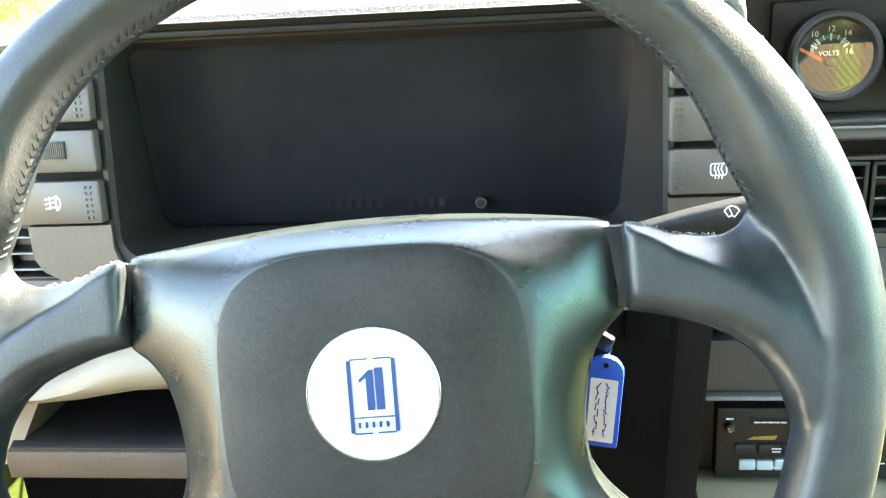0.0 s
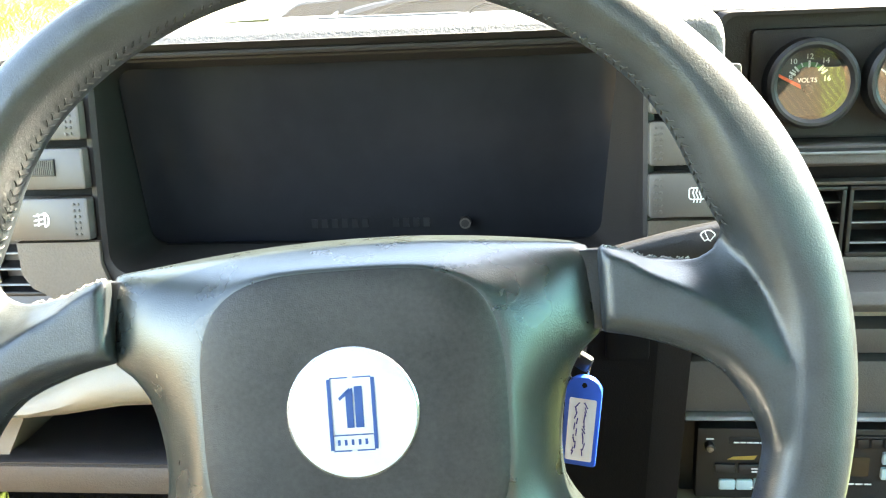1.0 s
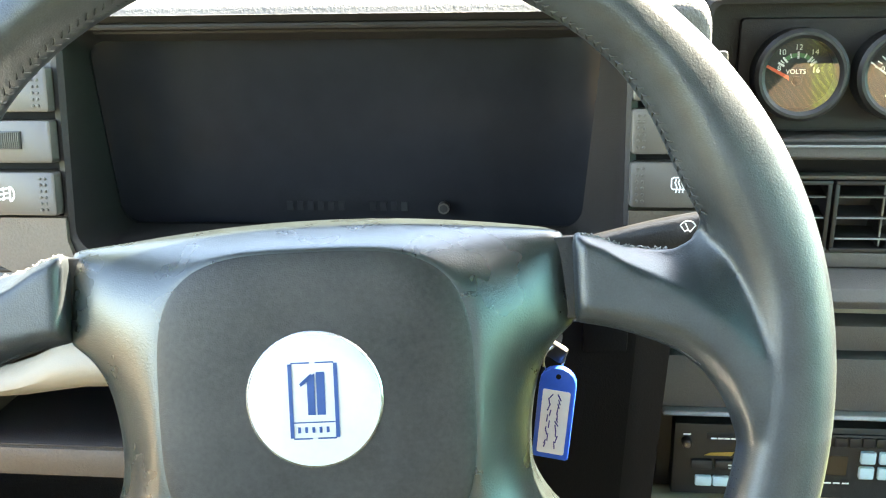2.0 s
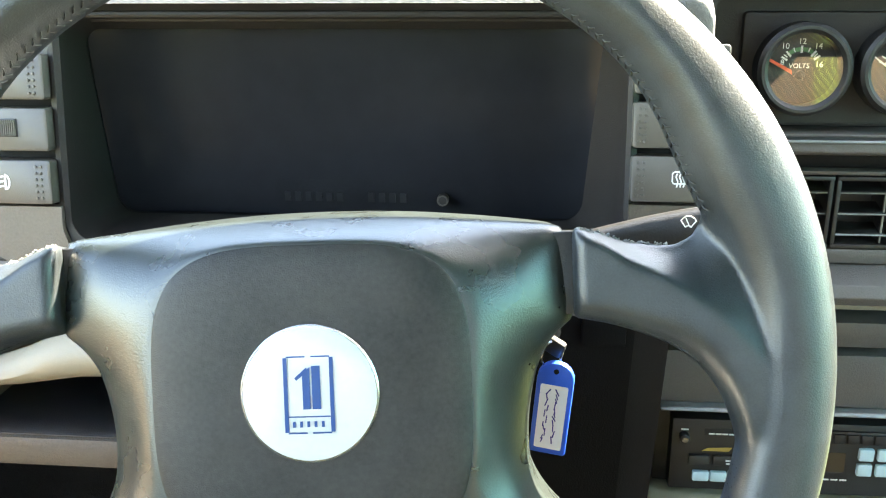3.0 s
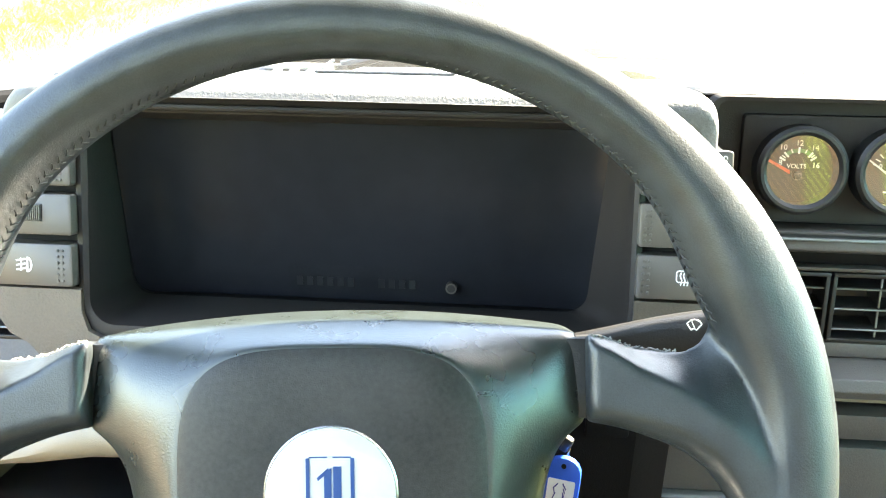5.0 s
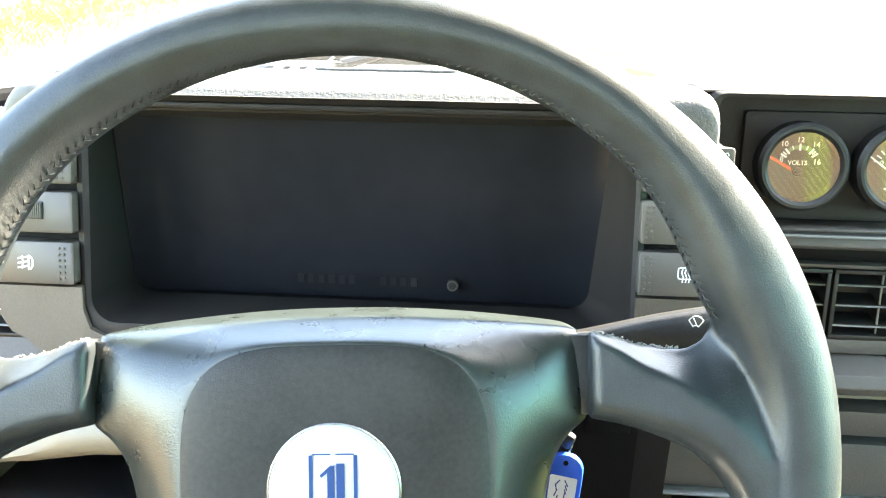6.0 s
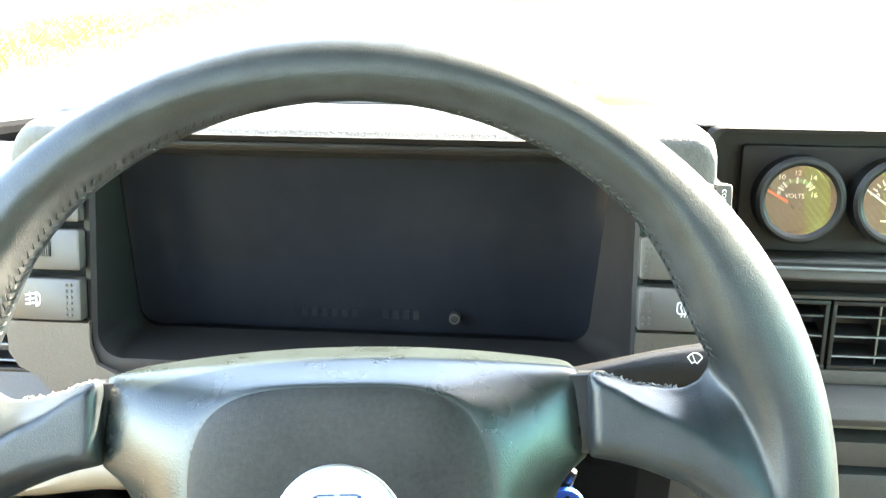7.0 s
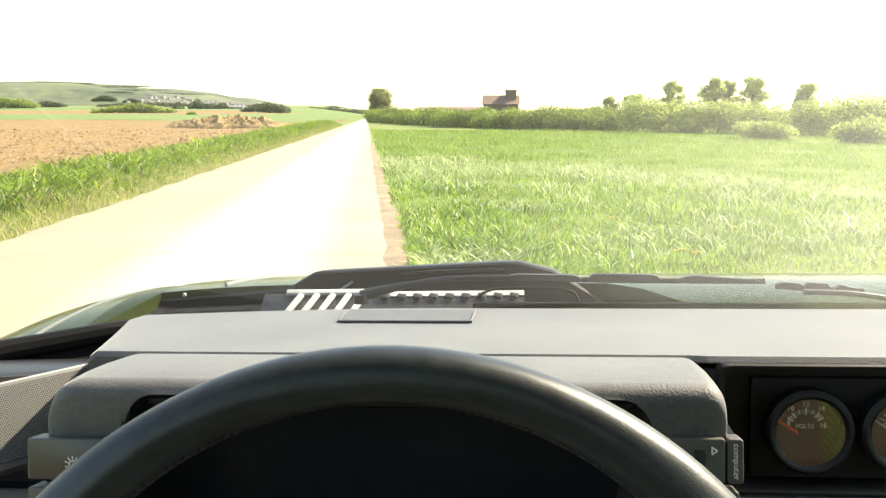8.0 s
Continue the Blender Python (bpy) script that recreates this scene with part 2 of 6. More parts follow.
def box(bm, x0, x1, y0, y1, z0, z1, bevel=0.0, m=None, seg=2):
    r = bmesh.ops.create_cube(bm, size=1.0)
    vs = r["verts"]
    bmesh.ops.transform(bm, matrix=Matrix.Translation(((x0 + x1) / 2, (y0 + y1) / 2, (z0 + z1) / 2)) @ Matrix.Diagonal((x1 - x0, y1 - y0, z1 - z0, 1)), verts=vs)
    if bevel:
        es = {e for v in vs for e in v.link_edges}
        out = bmesh.ops.bevel(bm, geom=list(es), offset=bevel, segments=seg, profile=0.5, affect='EDGES')
        vs = list({v for f in out["faces"] for v in f.verts} | {v for v in vs if v.is_valid})
    if m is not None:
        bmesh.ops.transform(bm, matrix=m, verts=[v for v in vs if v.is_valid])
    return bm


def loft(bm, rings, cap=True, wrap=False):
    """Rings of equally many points, joined one to the next."""
    vr = [[bm.verts.new(p) for p in ring] for ring in rings]
    k = len(vr[0])
    pairs = list(zip(vr, vr[1:])) + ([(vr[-1], vr[0])] if wrap else [])
    for a, b in pairs:
        for i in range(k):
            j = (i + 1) % k
            bm.faces.new((a[i], a[j], b[j], b[i]))
    if cap and not wrap:
        bm.faces.new(vr[0][::-1])
        bm.faces.new(vr[-1])
    return bm


def sheet(bm, rows):
    vr = [[bm.verts.new(p) for p in row] for row in rows]
    for a, b in zip(vr, vr[1:]):
        for i in range(len(a) - 1):
            bm.faces.new((a[i], a[i + 1], b[i + 1], b[i]))
    return bm


def rounded(w, h, r, n=5, cx=0.0, cy=0.0):
    """Outline of a rounded rectangle."""
    out = []
    for k, (sx, sy) in enumerate(((1, 1), (-1, 1), (-1, -1), (1, -1))):
        for i in range(n + 1):
            a = math.pi / 2 * (k + i / n)
            out.append((cx + sx * (w / 2 - r) + r * math.cos(a), cy + sy * (h / 2 - r) + r * math.sin(a)))
    return out


def slab(bm, outline, m, depth, edge=0.0):
    """An outline in the local xy plane, raised to local z = depth, its top edge eased by edge; m places it."""
    cx = sum(p[0] for p in outline) / len(outline)
    cy = sum(p[1] for p in outline) / len(outline)

    def inset(d):
        out = []
        for x, y in outline:
            r = math.hypot(x - cx, y - cy) or 1
            out.append((x - (x - cx) / r * d, y - (y - cy) / r * d))
        return out
    rings = [[m @ Vector((x, y, 0)) for x, y in outline]]
    if edge:
        rings += [[m @ Vector((x, y, depth - edge)) for x, y in outline],
                  [m @ Vector((x, y, depth - edge * 0.3)) for x, y in inset(edge * 0.3)],
                  [m @ Vector((x, y, depth)) for x, y in inset(edge)]]
    else:
        rings.append([m @ Vector((x, y, depth)) for x, y in outline])
    return loft(bm, rings)


def tube(bm, pts, r, n=10, cap=True):
    pts = [Vector(p) for p in pts]
    rings, prev = [], None
    for i, p in enumerate(pts):
        d = (pts[min(i + 1, len(pts) - 1)] - pts[max(i - 1, 0)]).normalized()
        if prev is None:
            s = d.orthogonal().normalized()
        else:
            s = (prev - d * prev.dot(d)).normalized()
        prev = s
        t = d.cross(s)
        rr = r[i] if isinstance(r, (list, tuple)) else r
        rings.append([p + rr * (math.cos(2 * math.pi * k / n) * s + math.sin(2 * math.pi * k / n) * t) for k in range(n)])
    return loft(bm, rings, cap)


def extrude_x(bm, profile, x0, x1):
    return loft(bm, [[(x0, y, z) for y, z in profile], [(x1, y, z) for y, z in profile]])


def ring(bm, r0, r1, z0, z1, m, n=48, ease=0.0):
    """A ring round the local z axis, from inner radius r0 to outer r1."""
    prof = [(r0, z0), (r1, z0), (r1, z1 - ease), (r1 - ease, z1), (r0 + ease, z1), (r0, z1 - ease)] if ease else [(r0, z0), (r1, z0), (r1, z1), (r0, z1)]
    rows = []
    for k in range(n):
        a = 2 * math.pi * k / n
        rows.append([m @ Vector((r * math.cos(a), r * math.sin(a), z)) for r, z in prof])
    return loft(bm, rows, wrap=True)


def disc(bm, r, z0, z1, m, n=40, ease=0.0):
    return slab(bm, [(r * math.cos(2 * math.pi * k / n), r * math.sin(2 * math.pi * k / n)) for k in range(n)], m @ Matrix.Translation((0, 0, z0)), z1 - z0, ease)


def lettering(name, text, size, m, mat, parent, depth=0.00015, local=False, align='CENTER'):
    cu = bpy.data.curves.new(name, 'FONT')
    cu.body, cu.size, cu.extrude, cu.align_x, cu.align_y = text, size, depth, align, 'CENTER'
    cu.resolution_u = 3
    tmp = bpy.data.objects.new(name, cu)
    scene.collection.objects.link(tmp)
    me = bpy.data.meshes.new_from_object(tmp.evaluated_get(bpy.context.evaluated_depsgraph_get()))
    bpy.data.objects.remove(tmp)
    bpy.data.curves.remove(cu)
    bm = bmesh.new()
    bm.from_mesh(me)
    bpy.data.meshes.remove(me)
    bmesh.ops.transform(bm, matrix=m, verts=bm.verts)
    return part(name, bm, mat, parent, local=local)


def strokes(bm, lines, width, m, depth=0.0002):
    """Flat painted strokes along polylines in the local xy plane."""
    for pts in lines:
        for (xa, ya), (xb, yb) in zip(pts, pts[1:]):
            d = math.hypot(xb - xa, yb - ya) or 1e-9
            nx, ny = -(yb - ya) / d * width / 2, (xb - xa) / d * width / 2
            ex, ey = (xb - xa) / d * width * 0.3, (yb - ya) / d * width * 0.3
            quad = [(xa - ex + nx, ya - ey + ny), (xb + ex + nx, yb + ey + ny), (xb + ex - nx, yb + ey - ny), (xa - ex - nx, ya - ey - ny)]
            slab(bm, quad[::-1], m, depth)
    return bm


def facing(x, y, z, tilt=0.0, turn=0.0):
    """A local frame on a dashboard face: x right, y up, z towards the driver; tilt leans its top away."""
    return pose(x, y, z, 90 - tilt, 0, turn)


# ---- dashboard ----

dashboard = thing("dashboard", (0.1, 0.7, 0.9), "grey-brown grained vinyl dashboard with a deep instrument hood", "dashboard")


def spline(pts, x):
    """Smooth value through (x, y) pairs."""
    if x <= pts[0][0]:
        return pts[0][1]
    for (xa, ya), (xb, yb) in zip(pts, pts[1:]):
        if x <= xb:
            s = (x - xa) / (xb - xa)
            s = s * s * (3 - 2 * s)
            return ya + (yb - ya) * s
    return pts[-1][1]


# top pad: from the hood's back seam to the windscreen, sloping slightly down ahead
TOP_Z, TOP_Y = 1.0575, 0.638
bm = bmesh.new()


def top_depth(x):
    return 0.290 - 0.075 * max(0.0, min(1.0, (-0.02 - x) / 0.26)) ** 1.4


def top_z(y):
    s = (y - TOP_Y) / 0.29
    return TOP_Z - 0.080 * (y - TOP_Y) - 0.004 * s * s


def front_y(x):
    s = max(0.0, min(1.0, (x - 0.198) / 0.016))
    return TOP_Y - 0.0030 * s * s * (3 - 2 * s)


COLS = [-0.21, -0.17, -0.12, -0.06, 0.0, 0.06, 0.12, 0.17, 0.198, 0.202, 0.206, 0.210, 0.214, 0.24, 0.32, 0.42, 0.55, 0.7, 0.85, 1.05]
rows = []
for k in range(13):
    s = k / 12
    row = []
    for q in range(-3, len(COLS)):
        left = -0.2150 - 0.056 * s
        x = (COLS[max(0, q)] if q > 0 else left) + (0, -0.014, -0.024, -0.038)[max(0, -q)] * (0.4 + 0.6 * s)
        if 0 < q < 4:
            x = left + (COLS[4] - left) * q / 4
        y0 = front_y(x)
        y = y0 + (top_depth(x) + TOP_Y - y0) * s
        row.append((x, y, top_z(y) - (0.001, 0.005, 0.020, 0.065)[max(0, -q)]))
    rows.append(row)
front = [(x, y + 0.0005, z - (0.03 if x < 0.2 else 0.0045)) for x, y, z in rows[0]]
sheet(bm, [front, [(x, y, z - 0.0035) for x, y, z in rows[0]]] + [[(x, y + 0.003, z) for x, y, z in rows[0]]] + rows[1:])
part("top_pad", bm, DASH, dashboard, "sunlit grained top pad")

# instrument hood in front of it: rounded cap over the cluster
HOOD_L, HOOD_R = -0.2045, 0.2075


def lip_z(x):
    """Lower edge of the hood's front face: cut up to the arch of the opening between its sides."""
    d = min(x + 0.1535, 0.1665 - x)
    if d <= 0:
        return 1.0262
    if d >= 0.020:
        return 1.0548
    return 1.0290 + 0.0258 * math.sqrt(max(0.0, 1 - (1 - d / 0.020) ** 2))


bm = bmesh.new()
prof = [(0.6365, 1.0560), (0.600, 1.0603), (0.575, 1.0620)] + [(0.5545 - 0.0110 * math.sin(a), 1.0512 + 0.0110 * math.cos(a)) for a in [math.pi / 2 * q / 8 for q in range(9)]] + [(0.5434, 1.0400), (0.5436, 1.0300), (0.5445, 1.0262)]
xs = [HOOD_L + 0.026 * (1 - math.cos(math.pi / 2 * q / 10)) for q in range(11)] + [-0.1640, -0.1545, -0.1535, -0.1525, -0.1505, -0.1470, -0.1420, -0.1360, -0.1330] + [-0.12 + 0.25 * q / 8 for q in range(9)]
xs += [0.1460, 0.1490, 0.1550, 0.1600, 0.1635, 0.1655, 0.1665, 0.1675, 0.1770] + [HOOD_R - 0.013 * (1 - math.sin(math.pi / 2 * q / 8)) for q in range(9)]
rows = []
for x in xs:
    rad = 0.026 if x < 0 else 0.013
    d = max(0.0, rad - min(x - HOOD_L, HOOD_R - x))
    drop = (rad - math.sqrt(max(0.0, rad ** 2 - d * d))) * (0.9 if x < 0 else 1.0)
    rows.append([(x, y + 0.25 * drop * (1 if y < 0.56 else 0), max(lip_z(x) if y < 0.5460 else 1.0262, z - drop)) for y, z in prof])
sheet(bm, rows)
for row in (rows[0], rows[-1]):
    sheet(bm, [row, [(x, y, 0.93) for x, y, z in row]])
part("instrument_hood", bm, DASH, dashboard, "rounded grained hood over the dark instrument panel")

# front frame of the cluster: a plate with a rounded opening, and the funnel behind it
N = 8


def opening(l, r, t, b, rad, y_t, y_b):
    o = rounded(r - l, t - b, rad, N, (l + r) / 2, (t + b) / 2)
    return [(x, y_b + (y_t - y_b) * (z - b) / (t - b), z) for x, z in o]


bm = bmesh.new()
r0 = opening(-0.158, 0.170, 1.0558, 0.907, 0.010, 0.5475, 0.5275)
r1 = opening(-0.1535, 0.1665, 1.0560, 0.9175, 0.016, 0.546, 0.5255)
r2 = opening(-0.1505, 0.1640, 1.0538, 0.9215, 0.015, 0.548, 0.527)
r3 = opening(-0.1515, 0.1610, 1.0465, 0.9212, 0.014, 0.560, 0.550)
r4 = opening(-0.1520, 0.1530, 1.0370, 0.9212, 0.012, 0.578, 0.585)
shift = [(x + (0.005 if x < 0 else -0.0095) * (1 - (z - 0.9212) / 0.1158), y, z) for x, y, z in r4]
rings = [[(x, y + 0.02, z) for x, y, z in r0], r0, r1, r2, r3, shift]
vr = [[bm.verts.new(p) for p in rg] for rg in rings]
for a, b in zip(vr, vr[1:]):
    for i in range(len(a)):
        bm.faces.new((a[i], a[(i + 1) % len(a)], b[(i + 1) % len(a)], b[i]))
part("cluster_surround", bm, SURROUND, dashboard, "dark brown funnel-shaped surround of the instrument panel")
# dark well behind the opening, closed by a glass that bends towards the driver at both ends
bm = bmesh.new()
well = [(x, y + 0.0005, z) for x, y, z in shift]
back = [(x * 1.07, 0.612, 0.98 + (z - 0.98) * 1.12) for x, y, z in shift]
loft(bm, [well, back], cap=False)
part("screen_well", bm, SHADED_PANEL, dashboard)


def glass_y(x, z):
    e = max(0.0, (abs(x - 0.003) - 0.112) / 0.045)
    return 0.6030 - 0.016 * min(1.0, e) ** 2 - 0.05 * (z - 0.98)


bm = bmesh.new()
gx = [-0.160 + 0.3280 * q / 48 for q in range(49)]
sheet(bm, [[(x, glass_y(x, z), z) for x in gx] for z in (0.905, 0.93, 0.955, 0.98, 1.005, 1.03, 1.05)] )
screen = part("instrument_screen", bm, SCREEN, dashboard, "black unlit digital instrument screen")
# ledge line under the hood
for k, (yy, zz) in enumerate(((0.5540, 1.0478), (0.5665, 1.0440))):
    bm = bmesh.new()
    tube(bm, [(-0.140, yy, zz), (0.154, yy, zz)], 0.0020, 8)
    part("hood_ridge", bm, SURROUND, dashboard)
# the reset pin and the faint fields of the unlit display
bm = bmesh.new()
disc(bm, 0.0037, 0, 0.0050, facing(0.0582, 0.6035, 0.9285, 0), 20, 0.0008)
pin = part("reset_pin", bm, BLACK, dashboard, "small dark reset pin")
bm = bmesh.new()
ring(bm, 0.0026, 0.0036, 0.0050, 0.0053, facing(0.0582, 0.6035, 0.9285, 0), 20)
part("pin_edge", bm, BUTTON, pin)
bm = bmesh.new()
zs = (0.9195, 0.9395)
sheet(bm, [[(x, glass_y(x, z) - 0.0005, z) for x in (-0.050, -0.02, 0.01, 0.040)] for z in zs])
part("display_field", bm, LCD, screen)
for k in range(12):
    if k in (6, 7):
        continue
    bm = bmesh.new()
    x0 = -0.0445 + k * 0.0068
    box(bm, x0, x0 + 0.0040, glass_y(x0, 0.928) - 0.0013, glass_y(x0, 0.928) - 0.0008, 0.9250, 0.9310)
    part("display_segment", bm, LCD_MARK if k == 11 else LCD_DIGIT, screen)

# ---- switch columns either side ----
TILT_F = 8.5


def button(parent, x0, x1, z0, z1, y, dimple_x=None, cols=2, rows=6, label="", tilt=TILT_F):
    bm = bmesh.new()
    w, h = x1 - x0, z1 - z0
    m = facing((x0 + x1) / 2, y, (z0 + z1) / 2, tilt)
    slab(bm, rounded(w, h, 0.0018, 3), m @ Matrix.Translation((0, 0, -0.012)), 0.016, 0.0014)
    b = part("button", bm, BUTTON, parent, label)
    if dimple_x is not None:
        bm = bmesh.new()
        for c in range(cols):
            for r in range(rows):
                px, py = dimple_x - (x0 + x1) / 2 + (c - (cols - 1) / 2) * 0.0030, (r - (rows - 1) / 2) * (h - 0.007) / (rows - 1)
                disc(bm, 0.00090, 0.0036, 0.0050, m @ Matrix.Translation((px, py, 0)), 8, 0.0003)
        part("grip_dots", bm, BUTTON, b)
    return b, m @ Matrix.Translation((0, 0, 0.0041))


left_switches = thing("switch_column", (-0.18, 0.53, 0.97), "column of grey-brown plastic rocker buttons beside the screen", "switches", "switch columns")
right_switches = thing("switch_column", (0.19, 0.53, 0.98), "column of grey-brown buttons with a computer switch on top", "switches", "switch columns")
bm = bmesh.new()
loft(bm, [[(-0.2125, 0.556, 1.024), (-0.1585, 0.556, 1.024), (-0.1585, 0.5335, 0.913), (-0.2, 0.5335, 0.913)],
          [(-0.2125, 0.62, 1.024), (-0.1585, 0.62, 1.024), (-0.1585, 0.62, 0.905), (-0.2, 0.62, 0.905)]])
part("backing", bm, RUBBER, left_switches)
bm = bmesh.new()
loft(bm, [[(0.170, 0.556, 1.030), (0.214, 0.556, 1.030), (0.214, 0.5335, 0.913), (0.170, 0.5335, 0.913)],
          [(0.170, 0.62, 1.030), (0.214, 0.62, 1.030), (0.214, 0.62, 0.905), (0.170, 0.62, 0.905)]])
part("backing", bm, RUBBER, right_switches)


def face_y(z):
    return 0.5275 + (z - 0.945) * math.tan(radians(TILT_F))


LB = [(0.9445, 0.9695), (0.9745, 0.9985), (1.0030, 1.0280)]
lmods = []
for k, (za, zb) in enumerate(LB):
    lmods.append(button(left_switches, -0.2115, -0.1572, za, zb, face_y((za + zb) / 2), -0.1645 if k != 1 else None))
RB = [(0.9520, 0.9765), (0.9805, 1.0045), (1.0085, 1.0340)]
rmods = []
for k, (za, zb) in enumerate(RB[:2]):
    rmods.append(button(right_switches, 0.1665, 0.2125, za, zb, face_y((za + zb) / 2), 0.1715))
# top unit on the right: slim computer switch with an end key
za, zb = RB[2]
rmods.append(button(right_switches, 0.1665, 0.2050, za, zb, face_y((za + zb) / 2)))
end_key, end_m = button(right_switches, 0.2058, 0.2150, za, zb, face_y((za + zb) / 2))
lettering("computer_print", "computer", 0.0052, end_m @ pose(0.0004, 0, 0, 0, 0, -90), WHITE, end_key)
bm = bmesh.new()
box(bm, -0.0030, 0.0030, -0.0080, 0.0065, 0, 0.0012, 0.0004, rmods[2][1] @ Matrix.Translation((0.0045, 0, 0)))
rocker = part("rocker", bm, BLACK, rmods[2][0], "small black rocker with a white edge")
bm = bmesh.new()
strokes(bm, [[(0.0025, 0.006), (0.0065, 0.006)], [(0.0115, 0.004), (0.0145, 0.006), (0.0115, 0.008), (0.0115, 0.004)]], 0.0008, rmods[2][1])
part("mark", bm, WHITE, rmods[2][0])


def fog_symbol(bm, m, s):
    arc = [(0.5 * s * math.cos(a) + 0.15 * s, 0.8 * s * math.sin(a)) for a in [math.pi / 2 - math.pi * q / 8 for q in range(9)]]
    strokes(bm, [arc + [(0.15 * s, 0.8 * s)]], 0.22 * s, m)
    strokes(bm, [[(-1.15 * s, (q - 0.15) * s * 0.55), (-0.1 * s, (q + 0.2) * s * 0.55)] for q in (-1, 0, 1)], 0.20 * s, m)
    strokes(bm, [[(-0.75 * s + q * 0.1 * s, -0.7 * s), (-0.55 * s, 0), (-0.65 * s, 0.75 * s)] for q in (0, 1)], 0.14 * s, m)


bm = bmesh.new()
fog_symbol(bm, lmods[0][1] @ Matrix.Translation((-0.0010, 0, 0)), 0.0050)
part("fog_lamp_symbol", bm, WHITE, lmods[0][0])
# thumb wheel in the middle unit
bm = bmesh.new()
box(bm, -0.0135, 0.0055, -0.0052, 0.0052, -0.001, 0.0008, 0.0003, lmods[1][1] @ Matrix.Translation((0.0040, 0.001, 0)))
part("wheel_slot", bm, BLACK, lmods[1][0])
bm = bmesh.new()
for q in range(15):
    box(bm, -0.0125 + q * 0.0012, -0.0118 + q * 0.0012, -0.0044, 0.0044, 0, 0.0022, 0.0002, lmods[1][1] @ Matrix.Translation((0.0040, 0.001, 0)), 1)
part("ribbed_thumb_wheel", bm, BUTTON, lmods[1][0], "ribbed grey dimmer wheel")
# lamp symbol on the top left unit
bm = bmesh.new()
s = 0.0032
strokes(bm, [[(s * 0.7 * math.cos(a), s * 0.7 * math.sin(a)) for a in [radians(-60 + 300 * q / 10) for q in range(11)]]] +
        [[(s * 1.05 * math.cos(radians(a)), s * 1.05 * math.sin(radians(a))), (s * 1.5 * math.cos(radians(a)), s * 1.5 * math.sin(radians(a)))] for a in (20, 55, 90, 125, 160, 200)], 0.0007,
        lmods[2][1] @ Matrix.Translation((0.0020, -0.003, 0)))
part("lamp_symbol", bm, WHITE, lmods[2][0])
# heated rear window symbol
bm = bmesh.new()
s = 0.0042
strokes(bm, [rounded(2.0 * s, 1.5 * s, 0.3 * s, 2) + [rounded(2.0 * s, 1.5 * s, 0.3 * s, 2)[0]]] +
        [[(q * 0.42 * s, -1.15 * s), (q * 0.42 * s + 0.12 * s, -0.5 * s), (q * 0.42 * s - 0.12 * s, 0.1 * s), (q * 0.42 * s, 0.5 * s)] for q in (-1, 0, 1)], 0.00075,
        rmods[0][1] @ Matrix.Translation((0.0030, 0.001, 0)))
part("rear_window_symbol", bm, WHITE, rmods[0][0])

# brown corner plate under the left column and the strip under the cluster
bm = bmesh.new()
ol = [(-0.2060, 0.9430), (-0.1540, 0.9430), (-0.1540, 0.9300), (-0.1500, 0.9185), (-0.1360, 0.9120), (0.165, 0.9120), (0.165, 0.888), (-0.165, 0.888), (-0.188, 0.9105), (-0.1985, 0.9155), (-0.2045, 0.924)]
loft(bm, [[(x, face_y(z) - 0.0010, z) for x, z in ol], [(x, face_y(z) + 0.004, z) for x, z in ol]])
part("corner_plate", bm, CORNER, dashboard, "brown-grey plastic plate under the switches")
bm = bmesh.new()
ol = [(0.1665, 0.9500), (0.2125, 0.9500), (0.2125, 0.912), (0.20, 0.888), (0.1665, 0.888)]
loft(bm, [[(x, face_y(z) - 0.0005, z) for x, z in ol], [(x, face_y(z) + 0.02, z) for x, z in ol]])
part("corner_plate", bm, CORNER, dashboard)


# ---- air vents ----
def air_vent(name, x0, x1, z0, z1, y, n, uprights, label, turn=0.0):
    v = thing(name, ((x0 + x1) / 2, y, z0), label, "air vent", "dashboard air vents")
    bm = bmesh.new()
    box(bm, x0, x1, y + 0.03, y + 0.034, z0, z1)
    part("vent_back", bm, BLACK, v)
    bm = bmesh.new()
    t = 0.0028
    box(bm, x0 - t, x1 + t, y - 0.002, y + 0.034, z1, z1 + t, 0.0006)
    box(bm, x0 - t, x1 + t, y - 0.002, y + 0.034, z0 - t, z0, 0.0006)
    box(bm, x0 - t, x0, y - 0.001, y + 0.034, z0 - t, z1 + t, 0.0006)
    box(bm, x1, x1 + t, y - 0.001, y + 0.034, z0 - t, z1 + t, 0.0006)
    part("vent_frame", bm, BLACK, v)
    for k in range(n):
        z = z0 + (z1 - z0) * (k + 0.5) / n
        bm = bmesh.new()
        box(bm, x0, x1, -0.008, 0.008, -0.0009, 0.0009, 0.0004, pose(0, y + 0.010, z, 12))
        part("vane", bm, BLACK, v)
        bm = bmesh.new()
        tube(bm, [(x0, y + 0.0016, z - 0.0018), (x1, y + 0.0016, z - 0.0018)], 0.0006, 6)
        part("vane_edge", bm, SILVER, v)
    for x in uprights:
        bm = bmesh.new()
        box(bm, x - 0.0009, x + 0.0009, y + 0.004, y + 0.03, z0, z1, 0.0003)
        part("upright_vane", bm, BLACK, v)
        bm = bmesh.new()
        tube(bm, [(x, y + 0.0032, z0), (x, y + 0.0032, z1)], 0.0007, 6)
        part("vane_edge", bm, SILVER, v)
    return v


# ---- gauge pod on the centre of the dashboard ----
PX1 = 0.46
POD_Y = 0.640
bm = bmesh.new()
